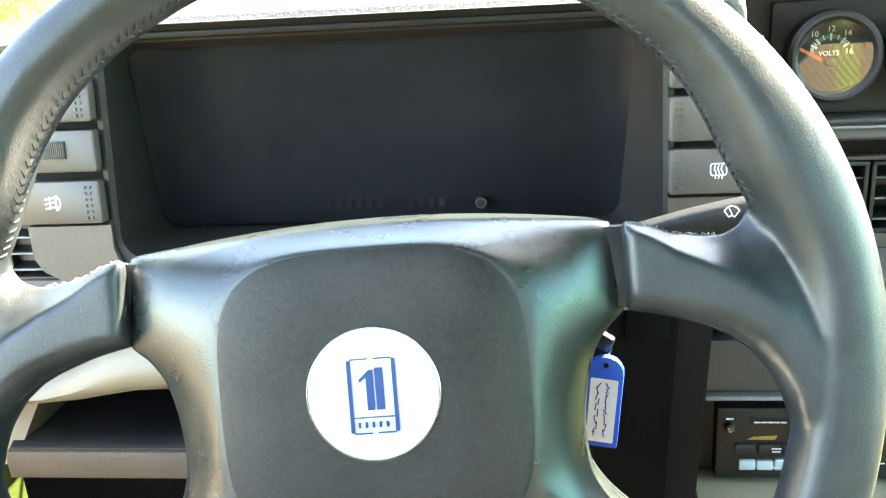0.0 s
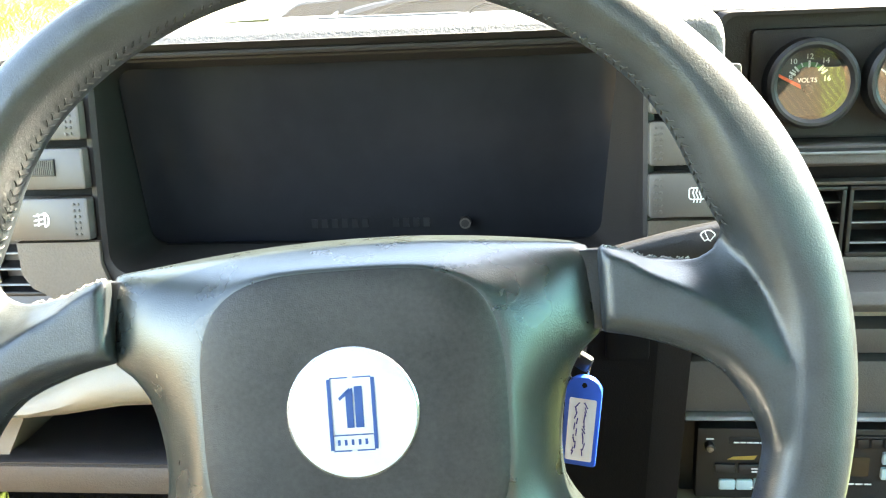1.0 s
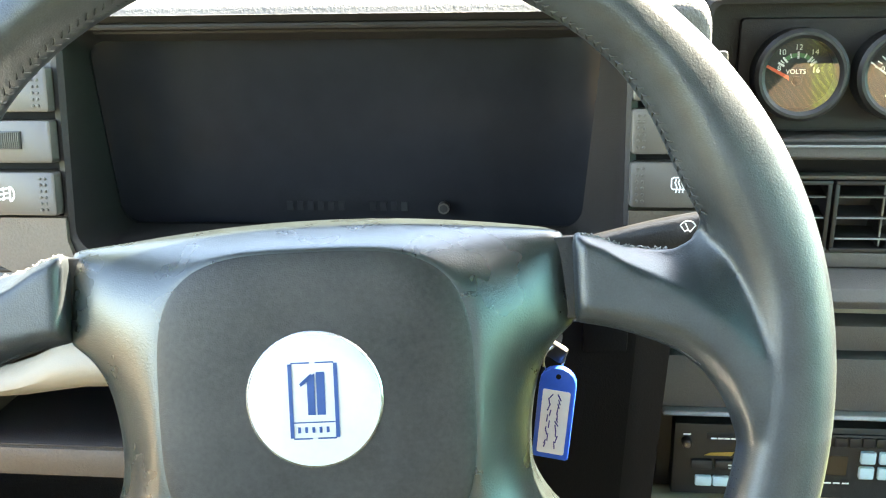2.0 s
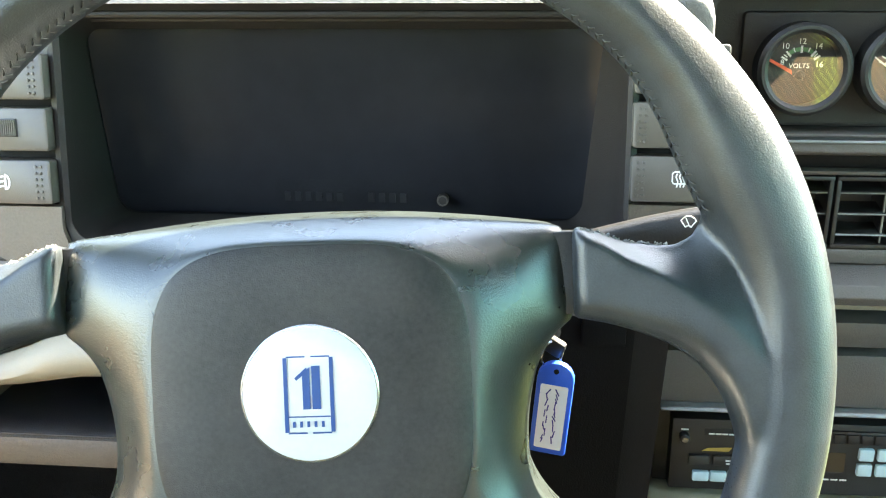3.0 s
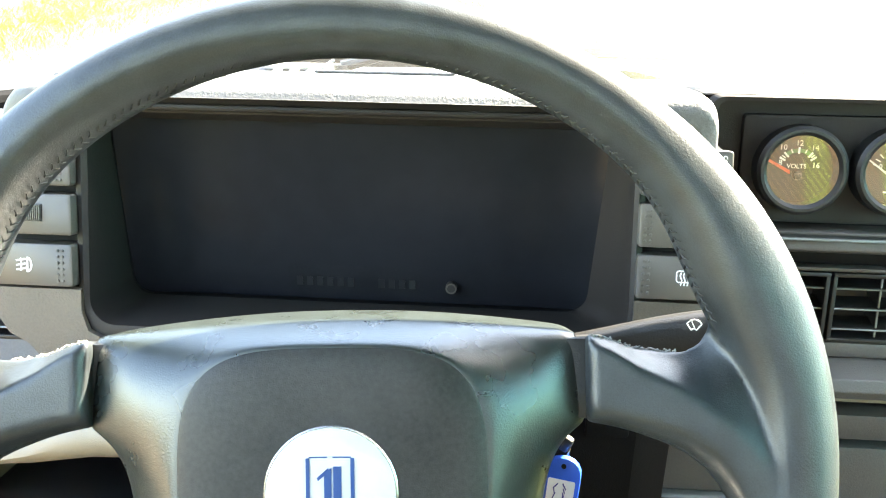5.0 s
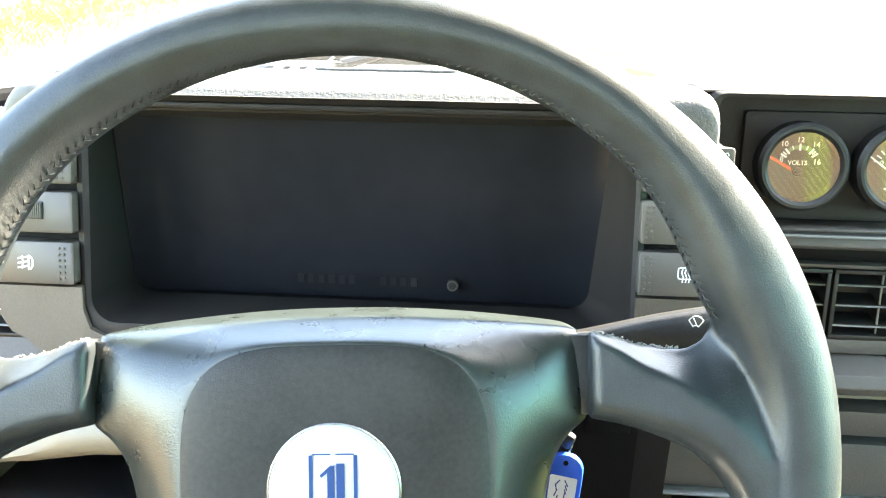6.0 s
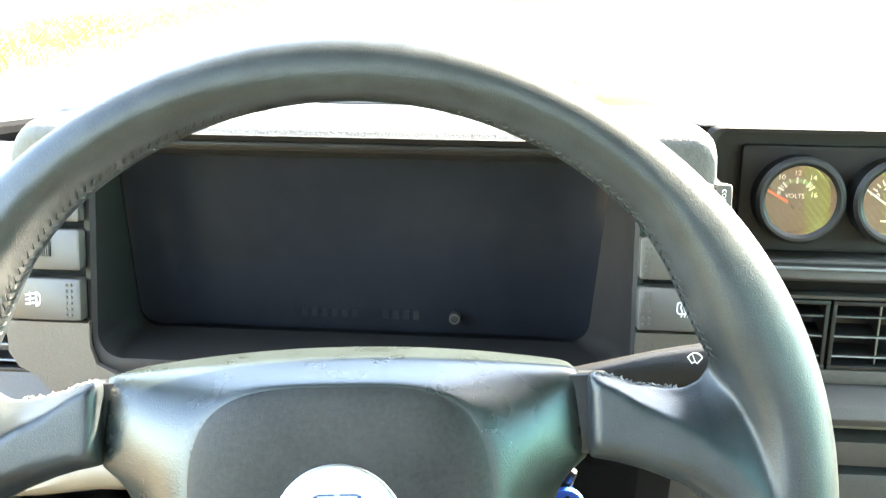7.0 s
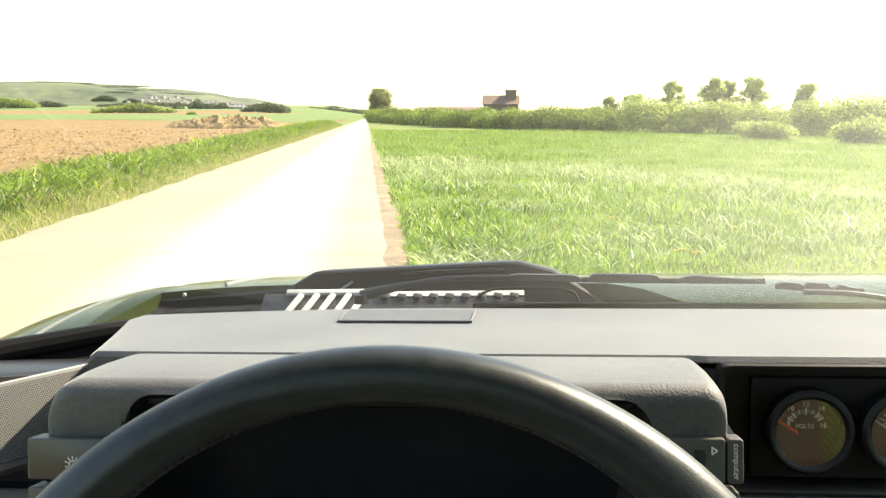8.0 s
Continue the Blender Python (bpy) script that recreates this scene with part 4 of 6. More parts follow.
disc(bm, 0.0013, 0.0032, 0.0034, tm @ Matrix.Translation((0, 0.0198, 0)), 14)
part("eyelet", bm, RUBBER, tag)
# blind switch in the dark panel behind the key
bm = bmesh.new()
slab(bm, rounded(0.026, 0.022, 0.002, 3), facing(0.158, 0.5465, 0.868, -2), 0.003, 0.001)
part("blank_switch", bm, SHADED_PANEL, dashboard)

# ---- steering wheel ----
M = Matrix((( U.x, V.x, -AX.x, WC.x), (U.y, V.y, -AX.y, WC.y), (U.z, V.z, -AX.z, WC.z), (0, 0, 0, 1))) @ pose(0, 0, 0, 0, 0, 1.8) @ Matrix.Scale(1.0264, 4)
wheel = thing("steering_wheel", label="black leather steering wheel with stitched grips and a vinyl hub", category="steering wheel", m=M)


def rim_shape(a):
    """Inner and outer radius and half thickness of the rim at an angle from the right, in degrees."""
    d = math.degrees(math.asin(max(-1, min(1, math.sin(radians(a))))))
    bulge = math.exp(-((d - 27) / 9.0) ** 2)
    low = 1 / (1 + math.exp((d - 8) / 8))
    inner = 0.1684 - 0.0085 * math.exp(-((d - 26) / 13.0) ** 2) - 0.0066 * low
    outer = 0.1943 + 0.0048 * math.exp(-((d - 26) / 28.0) ** 2)
    return inner, outer, 0.0162 + 0.0010 * bulge


rows = []
NR, NS = 220, 40
for k in range(NR):
    a = 360 * k / NR
    ri, ro, hw = rim_shape(a)
    rc, hr = (ri + ro) / 2, (ro - ri) / 2
    er = Vector((math.cos(radians(a)), math.sin(radians(a)), 0))
    d = math.degrees(math.asin(math.sin(radians(a))))
    crest = 0.14 * math.exp(-((d - 34) / 24.0) ** 2)
    fold = 0.05 / (1 + math.exp((d - 2) / 6.0))
    sec = []
    for j in range(NS):
        q = 2 * math.pi * j / NS
        k_ = 1 + crest * math.exp(-((q - radians(118)) / 0.42) ** 2) - 0.6 * crest * math.exp(-((q - radians(160)) / 0.35) ** 2) + fold * math.exp(-((q - radians(132)) / 0.30) ** 2)
        flat = 0.82 + (0.62 * math.exp(-((d - 40) / 34.0) ** 4) if math.pi / 2 < q < math.pi else 0.0)
        cq, sq = math.copysign(abs(math.cos(q)) ** flat, math.cos(q)), math.copysign(abs(math.sin(q)) ** flat, math.sin(q))
        sec.append(er * (rc + hr * k_ * cq) + Vector((0, 0, hw * k_ * sq)))
    rows.append(sec)
wrapped = bmesh.new()
loft(wrapped, rows, wrap=True)
# braided stitching along the inside of the rim: short thick threads in opposite slants
bm = bmesh.new()
rnd = random.Random(12)
NST = 270
for k in range(NST):
    a = 360 * k / NST
    if 222 < a < 318 or a < 22 or a > 347 or 158 < a < 193:
        continue
    ri, ro, hw = rim_shape(a)
    er = Vector((math.cos(radians(a)), math.sin(radians(a)), 0))
    et = Vector((-er.y, er.x, 0))
    rc, hr = (ri + ro) / 2, (ro - ri) / 2

    def on_skin(q, along, lift=0.0):
        q = radians(180 - q)
        return er * (rc + (hr + lift) * math.copysign(abs(math.cos(q)) ** 0.82, math.cos(q))) + Vector((0, 0, (hw + lift) * math.copysign(abs(math.sin(q)) ** 0.82, math.sin(q)))) + et * along
    j = rnd.uniform(-0.0003, 0.0003)
    for side in (1, -1):
        pts = [on_skin(4, 0.0011 + j, -0.0009), on_skin(4 + side * 6, -0.0003 + j, -0.0003), on_skin(4 + side * 12, -0.0015 + j, -0.0009)]
        tube(bm, pts, [0.00025, 0.00042, 0.00025], 6)
part("stitching", bm, THREAD, wheel, "dark braided stitching", local=True, kind="stuff")


def arm(side):
    """Leather-wrapped arm from the hub's side out into the rim."""
    top = [(0.0985, 0.0560), (0.109, 0.0535), (0.118, 0.0500), (0.130, 0.0482), (0.138, 0.0476), (0.1455, 0.0510), (0.1505, 0.0590), (0.1550, 0.0680), (0.166, 0.0680), (0.178, 0.050)]
    low = [(0.0985, 0.0215), (0.109, 0.0195), (0.118, 0.0170), (0.130, 0.0125), (0.138, 0.0085), (0.1465, 0.0015), (0.1525, -0.0065), (0.1560, -0.0130), (0.1588, -0.0210), (0.1608, -0.030), (0.1640, -0.036), (0.178, -0.036)]
    crest = [(0.0985, 0.0530), (0.109, 0.0490), (0.118, 0.0430), (0.130, 0.0370), (0.142, 0.0295), (0.155, 0.0180), (0.166, 0.0060), (0.178, -0.010)]
    fine_x = [0.0985 + (0.178 - 0.0985) * q / 56 for q in range(57)]

    def along(line, x):
        for (xa, ya), (xb, yb) in zip(line, line[1:]):
            if x <= xb + 1e-9:
                return ya + (yb - ya) * (x - xa) / (xb - xa)
        return line[-1][1]
    rows = []
    for x in fine_x:
        s = (x - 0.0985) / 0.0795
        zt, zb, zr = along(top, x), along(low, x), along(crest, x)
        w1 = 0.0105 + 0.0038 * s * s * (3 - 2 * s)
        wt = 0.0070 - 0.0150 * min(1, s * 3)
        if s < 0.03:
            w1 -= 0.002
        bw = 0.0045 + 0.0065 * s
        pts = [(zb + 0.002, -0.010), (zb, -0.006), (zb - 0.0005, -0.001), (zb + 0.0004, 0.0020), (zb + bw * 0.5, w1 * 0.62), (zb + bw, w1 - 0.0012), (zb + bw + 0.0020, w1 - 0.0004)]
        pts += [(zb + bw + 0.002 + (zr - 0.004 - zb - bw) * q / 3, w1 - 0.0004) for q in (1, 2, 3)]
        pts += [(zr + 0.0005, w1 - 0.0004)]
        pts += [(zr + (zt - zr) * q, w1 + (wt - w1) * q) for q in (0.3, 0.6, 0.9)]
        pts += [(zt + 0.0004, wt - 0.002), (zt, -0.006), (zt - 0.002, -0.010)]
        rows.append([(side * x, y, w) for y, w in pts])
    loft(wrapped, rows if side > 0 else rows[::-1])
    bm = bmesh.new()
    rnd = random.Random(7 + side)
    for i in range(44):
        x = 0.106 + 0.040 * i / 43
        y = along(low, x) + 0.0010
        tube(bm, [(side * (x - 0.0010), y + 0.0006, 0.0030), (side * x, y, 0.0012 + rnd.uniform(-0.0006, 0.0006)), (side * (x + 0.0010), y + 0.0006, -0.0006)], rnd.uniform(0.0003, 0.0006), 6)
    part("stitching", bm, THREAD, wheel, "dark stitches along the spoke", local=True, kind="stuff")
    # worn leather edge, roughed up into pale fluff
    bm = bmesh.new()
    for i in range(260):
        s = rnd.random() ** 1.4
        x = 0.1010 + 0.036 * s
        y, w = along(top, x), 0.0060 - 0.0150 * min(1, (x - 0.0985) / 0.0265)
        p = Vector((side * x, y + rnd.uniform(-0.0014, 0.0002), w + rnd.uniform(-0.0040, 0.0004)))
        q = p + Vector((rnd.uniform(-0.0012, 0.0012), rnd.uniform(0.0, 0.0009), rnd.uniform(-0.0006, 0.0010)))
        tube(bm, [p, q], rnd.uniform(0.0002, 0.0005), 5)
    part("worn_edge", bm, FRAY, wheel, "frayed pale edge of the spoke's leather", local=True, kind="stuff")
    # metal core that shows in the gap beside the hub
    bm = bmesh.new()
    box(bm, min(side * 0.088, side * 0.108), max(side * 0.088, side * 0.108), 0.0225, 0.0545, -0.018, -0.0005, 0.001)
    part("spoke_core", bm, BLACK, wheel, local=True)


arm(1)
arm(-1)
bmesh.ops.recalc_face_normals(wrapped, faces=wrapped.faces[:])
leather = part("rim", wrapped, LEATHER, wheel, "worn black leather rim running into two wrapped spokes", local=True, angle=180)
grow = leather.modifiers.new("join", 'REMESH')
grow.mode, grow.voxel_size, grow.use_smooth_shade = 'VOXEL', 0.0014, True
soft = leather.modifiers.new("soften", 'SMOOTH')
soft.factor, soft.iterations = 0.5, 12
# hub: block with sloping sides up to a flat round-cornered pad
HALF = [(0, 0.0629), (0.020, 0.0627), (0.045, 0.0612), (0.080, 0.0578), (0.0905, 0.0565), (0.0925, 0.0540), (0.0945, 0.0380), (0.0955, 0.0235), (0.0945, 0.0200), (0.0880, 0.0150), (0.0820, 0.0060), (0.0782, -0.0080), (0.0765, -0.0250),
        (0.0782, -0.0400), (0.0855, -0.0540), (0.1000, -0.0680), (0.1100, -0.0850), (0.0900, -0.1000), (0.045, -0.1020), (0, -0.1020)]
HALF = [(x * 1.040, y * 1.012) for x, y in HALF]
for _ in range(2):
    HALF = HALF[:1] + [(a[0] * (1 - k) + b[0] * k, a[1] * (1 - k) + b[1] * k) for a, b in zip(HALF, HALF[1:]) for k in (0.25, 0.75)] + HALF[-1:]
poly = HALF + [(-x * 1.035, y) for x, y in HALF[-2:0:-1]]
# the outline as even steps, and eased copies of it for the sloping sides
steps = [0.0]
for (xa, ya), (xb, yb) in zip(poly, poly[1:] + poly[:1]):
    steps.append(steps[-1] + math.hypot(xb - xa, yb - ya))
NH = 220
dense, seg = [], 0
for q in range(NH):
    at = steps[-1] * q / NH
    while steps[seg + 1] < at:
        seg += 1
    (xa, ya), (xb, yb) = poly[seg], poly[(seg + 1) % len(poly)]
    f = (at - steps[seg]) / max(1e-9, steps[seg + 1] - steps[seg])
    dense.append((xa + (xb - xa) * f, ya + (yb - ya) * f))


def eased(reach):
    return [(sum(dense[(q + d) % NH][0] for d in range(-reach, reach + 1)) / (2 * reach + 1), sum(dense[(q + d) % NH][1] for d in range(-reach, reach + 1)) / (2 * reach + 1)) for q in range(NH)]



def pad_radius(x, y):
    a = math.atan2(y, x)
    e = 3.6
    ca, sa = abs(math.cos(a)) / 0.0595, abs(math.sin(a)) / (0.0545 if y > 0 else 0.0600)
    r = (ca ** e + sa ** e) ** (-1 / e)
    return r * math.cos(a), r * math.sin(a)


rings = []
for (fr_, w) in ((0.0, -0.034), (0.0, -0.0055), (0.035, -0.0030), (0.10, 0.0004), (0.2, 0.0036), (0.4, 0.0092), (0.6, 0.0142), (0.78, 0.0182), (0.9, 0.0204), (0.96, 0.0212), (1.0, 0.0215), (1.025, 0.0216)):
    rg = []
    for x, y in eased(int(6 * min(1.0, fr_ / 0.35))):
        px, py = pad_radius(x, y)
        back = 0.0015 * max(0.0, min(1.0, (y - 0.045) / 0.012)) * max(0.0, 1 - (x / 0.098) ** 4) if w < -0.03 else 0.0
        rg.append((x + (px - x) * fr_, y + (py - y) * fr_ + back, w))
    rings.append(rg)
bm = bmesh.new()
loft(bm, rings)
hub = part("hub", bm, HUB_VINYL, wheel, "smooth black vinyl hub with sloping sides", local=True, angle=50)
bm = bmesh.new()
rings = []
for s_, w in ((0.995, 0.0205), (0.99, 0.0214), (0.97, 0.0221), (0.92, 0.0230), (0.80, 0.0242), (0.6, 0.0250), (0.25, 0.0252)):
    rings.append([(px * s_, py * s_, w) for px, py in [pad_radius(x, y) for x, y in dense]])
loft(bm, rings)
part("pad", bm, PAD_VINYL, wheel, "matt black grained centre pad", local=True, angle=50)
# round white badge with a plain blue mark
bm = bmesh.new()
ring(bm, 0.0238, 0.0252, 0.0240, 0.0262, Matrix.Identity(4), 56, 0.0005)
part("badge_rim", bm, CHROME, wheel, local=True)
bm = bmesh.new()
rings = [[(r * math.cos(2 * math.pi * k / 48), r * math.sin(2 * math.pi * k / 48), w) for k in range(48)] for r, w in ((0.0243, 0.0245), (0.0243, 0.0262), (0.0225, 0.0268), (0.015, 0.0274), (0.006, 0.0276))]
loft(bm, rings)
badge = part("badge", bm, ENAMEL, wheel, "round white enamel badge with a blue mark", local=True, angle=60)
bm = bmesh.new()
bmM = Matrix.Translation((0, 0, 0.02755))
for sx in (-1, 1):
    slab(bm, [(sx * 0.0083 - 0.0007, -0.0135), (sx * 0.0083 + 0.0007, -0.0135), (sx * 0.0083 + 0.0007, 0.0135), (sx * 0.0083 - 0.0007, 0.0135)], bmM, 0.0004)
    for sy in (-1, 1):
        slab(bm, [(min(sx * 0.0010, sx * 0.0078), sy * 0.0138 - 0.00025), (max(sx * 0.0010, sx * 0.0078), sy * 0.0138 - 0.00025), (max(sx * 0.0010, sx * 0.0078), sy * 0.0138 + 0.00025), (min(sx * 0.0010, sx * 0.0078), sy * 0.0138 + 0.00025)], bmM, 0.0004)
slab(bm, [(-0.0022, -0.0052), (0.0005, -0.0052), (0.0005, 0.0098), (-0.0022, 0.0086)], bmM, 0.0004)
slab(bm, [(0.0012, -0.0052), (0.0042, -0.0052), (0.0042, 0.0104), (0.0012, 0.0104)], bmM, 0.0004)
slab(bm, [(-0.0050, 0.0062), (-0.0044, 0.0052), (-0.0006, 0.0082), (-0.0006, 0.0100)], bmM, 0.0004)
slab(bm, [(-0.0075, -0.0081), (0.0075, -0.0081), (0.0075, -0.0077), (-0.0075, -0.0077)], bmM, 0.0004)
for q in range(5):
    slab(bm, [(-0.0062 + q * 0.0026, -0.0117), (-0.0052 + q * 0.0026, -0.0117), (-0.0052 + q * 0.0026, -0.0096), (-0.0062 + q * 0.0026, -0.0096)], bmM, 0.0003)
part("badge_mark", bm, BLUE, badge, "plain blue frame and bars", local=True)


# ---- the car round the cabin ----
CAR_X, HALF_W = 0.37, 0.86
body = thing("roadster", (CAR_X, 1.2, 0.3), "open roadster body in dark paint, greened to suggest mirrored grass", "car body")


def smooth(v, a, b):
    s = max(0.0, min(1.0, (v - a) / (b - a)))
    return s * s * (3 - 2 * s)


def bonnet_z(x, y):
    u, d = y - 1.25, abs(x - CAR_X)
    return 1.010 - 0.1077 * d ** 7 - 0.175 * u - (0.62 if u < 0 else 0.12) * u * u


rows = []
for k in range(28):
    row = []
    for q in range(49):
        f = -1 + 2 * q / 48
        x = CAR_X + f * (HALF_W + 0.060 - 0.10 * (k / 27) ** 4)
        start = 1.108 - 0.168 * smooth(abs(f), 0.79, 0.84) - 0.088 * smooth(x, 0.20, 0.24) * (1 - smooth(abs(f), 0.79, 0.84))
        y = start + (2.14 - start) * (k / 27) ** 1.3
        row.append((x, y + (0.05 * (1 - f * f) if k == 27 else 0), bonnet_z(x, y)))
    y = row[0][1]
    low = [(row[0][0] - 0.035, y, row[0][2] - 0.05), (row[0][0] - 0.05, y, 0.62)]
    lowr = [(row[-1][0] + 0.035, y, row[-1][2] - 0.05), (row[-1][0] + 0.05, y, 0.62)]
    rows.append(low[::-1] + row + lowr)
bm = bmesh.new()
sheet(bm, [[(x, y, z - 0.04) for x, y, z in rows[0]]] + rows + [[(x, y + 0.06, z * 0.6) for x, y, z in rows[-1]]])
part("bonnet", bm, PAINT, body, "dark bonnet with the grass's green reflection put into its colour")
for sx in (-1, 1):
    # silver tubes draw the bright reflection along the bonnet's gap and crease
    for nm, line, rad in (("bonnet_gap_glint", ((0.830, 0.985), (0.806, 1.10), (0.780, 1.25), (0.755, 1.40), (0.735, 1.60)), 0.0017), ("bonnet_crease_glint", ((0.655, 1.13), (0.637, 1.18), (0.607, 1.26), (0.585, 1.36)), 0.0028)):
        bm = bmesh.new()
        fine = []
        for (da, ya), (db, yb) in zip(line, line[1:]):
            fine += [(CAR_X + sx * (da + (db - da) * q / 4), ya + (yb - ya) * q / 4) for q in range(5)][(1 if fine else 0):]
        tube(bm, [(x, y, bonnet_z(x, y) + 0.0004) for x, y in fine], rad, 6)
        part(nm, bm, SILVER, body)
    # sill, door skin and wing behind
    bm = bmesh.new()
    xo = CAR_X + sx * HALF_W
    xi = CAR_X + sx * (HALF_W - 0.085)
    loft(bm, [[(xo, -1.3, 0.25), (xo, 0.98, 0.25), (xo, 0.98, 0.90), (xo - sx * 0.015, 0.9, 0.95), (xo - sx * 0.015, -1.3, 0.93)],
              [(xi, -1.3, 0.25), (xi, 0.98, 0.25), (xi, 0.98, 0.90), (xi, 0.9, 0.93), (xi, -1.3, 0.91)]])
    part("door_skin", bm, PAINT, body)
# windscreen and its lower seal
WS0, WS1 = (0.985, 0.974), (0.40, 1.405)
bm = bmesh.new()
rows = []
for k in range(7):
    s = k / 6
    row = []
    for q in range(21):
        f = -1 + 2 * q / 20
        row.append((CAR_X + f * (0.885 - 0.22 * s), WS0[0] + (WS1[0] - WS0[0]) * s - 0.09 * f * f * (1 - 0.6 * s) + 0.03, WS0[1] + (WS1[1] - WS0[1]) * s - 0.012 * f * f * s + 0.008 * abs(f) ** 3 * (1 - s)))
    rows.append(row)
sheet(bm, rows)
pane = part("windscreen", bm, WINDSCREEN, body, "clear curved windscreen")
pane.visible_shadow = False
bm = bmesh.new()
tube(bm, [(x, y, z - 0.004) for x, y, z in rows[0]], 0.007, 8)
part("windscreen_seal", bm, RUBBER, body)
bm = bmesh.new()
box(bm, 0.03, 1.08, 0.990, 0.998, 1.000, 1.0222, 0.002)
part("screen_foot_trim", bm, RUBBER, dashboard, "black trim strip at the foot of the windscreen")
for e in (0, -1):
    bm = bmesh.new()
    tube(bm, [r[e] for r in rows], 0.022, 10)
    part("windscreen_pillar", bm, BLACK, body)
bm = bmesh.new()
tube(bm, rows[-1], 0.020, 10)
part("windscreen_header", bm, BLACK, body)

# cowl in front of the glass
cowl = thing("cowl_panel", (0.0, 1.05, 0.98), "black plastic cowl panel at the foot of the windscreen", "cowl panel")
bm = bmesh.new()
ol = [(-0.368, 0.960), (-0.366, 0.996), (-0.357, 1.0030), (-0.327, 1.0062), (-0.204, 1.0162), (-0.195, 1.0200), (-0.167, 1.0365), (-0.158, 1.0380), (0.062, 1.0492), (0.077, 1.0489), (0.116, 1.0396), (0.153, 1.017), (0.196, 0.985), (0.21, 0.960)]
loft(bm, [[(x, 1.104, z - 0.008) for x, z in ol], [(x, 1.101, z - 0.003) for x, z in ol], [(x, 1.103, z - 0.0006) for x, z in ol], [(x, 1.108, z) for x, z in ol], [(x, 1.140, z - 0.004) for x, z in ol], [(x, 1.19, z - 0.03) for x, z in ol]])
part("cowl_moulding", bm, BLACK, cowl)
bm = bmesh.new()
ol = [(-0.370, 0.955), (-0.369, 0.9852), (-0.362, 0.9900), (-0.324, 0.9937), (-0.195, 1.0005), (-0.184, 0.987), (-0.181, 0.955)]
loft(bm, [[(x, 1.074, z - 0.004) for x, z in ol], [(x, 1.076, z) for x, z in ol], [(x, 1.103, z + 0.001) for x, z in ol]])
part("cowl_step", bm, BLACK, cowl)
bm = bmesh.new()
sheet(bm, [[(x, y, z) for x in (-0.375, 0.0, 0.25)] for y, z in ((0.985, 0.972), (1.02, 0.985), (1.08, 0.990), (1.120, 1.000), (1.122, 0.95))])
part("cowl_trough", bm, BLACK, cowl)
bm = bmesh.new()
tube(bm, [(-0.062, 1.100, 1.0337), (-0.018, 1.099, 1.0359), (0.059, 1.099, 1.0396)], [0.003, 0.0045, 0.003], 8)
part("cowl_slot", bm, RUBBER, cowl)
bm = bmesh.new()
box(bm, -0.009, 0.009, -0.004, 0.004, -0.0018, 0.0018, 0.0012, pose(-0.127, 1.099, 1.0205, 0, -35, 0))
part("washer_jet", bm, SILVER, cowl)
bm = bmesh.new()
bmesh.ops.create_uvsphere(bm, u_segments=10, v_segments=6, radius=0.0027, matrix=pose(-0.328, 1.103, 1.0090))
part("stud", bm, GREY_METAL, cowl, "small pale stud")
hose = thing("washer_hose", (0.04, 1.0, 1.02), "thin black washer hose arched over the cowl", "hose")
bm = bmesh.new()
tube(bm, [(0.034, 1.0, 1.024), (0.040, 1.0, 1.031), (0.052, 1.0, 1.0352), (0.080, 1.0, 1.0366), (0.110, 1.0, 1.0366), (0.128, 1.0, 1.0350), (0.138, 1.0, 1.031), (0.142, 1.0, 1.022)], 0.0014, 6)
part("hose", bm, RUBBER, hose)
grille = thing("air_intake_grille", (-0.14, 0.985, 1.0), "pale slotted air intake grille below the windscreen", "grille")
gm = pose(-0.150, 1.022, 1.0150, 22, 0, 3)
bm = bmesh.new()
box(bm, -0.060, 0.235, -0.030, 0.030, -0.012, -0.006, 0, gm)
part("grille_tray", bm, BLACK, grille)
bm = bmesh.new()
box(bm, -0.034, 0.060, 0.022, 0.030, -0.004, 0.0, 0.001, gm)
part("grille_edge", bm, GREY_METAL, grille)
bm = bmesh.new()
box(bm, 0.064, 0.235, 0.020, 0.030, -0.0055, -0.0042, 0, gm)
part("grille_edge", bm, GREY_METAL, grille)
for q in range(1, 6):
    bm = bmesh.new()
    box(bm, -0.0034, 0.0034, -0.030, 0.022, -0.004, 0.0, 0.001, gm @ pose(-0.040 + q * 0.0180, 0, 0, 0, 0, -16))
    part("slat", bm, GREY_METAL, grille)
for q in range(9):
    bm = bmesh.new()
    box(bm, -0.0050, 0.0050, 0.012, 0.020, -0.004, 0.0, 0.001, gm @ pose(0.075 + q * 0.018, 0, 0, 0, 0, -16))
    part("slat", bm, BLACK, grille)


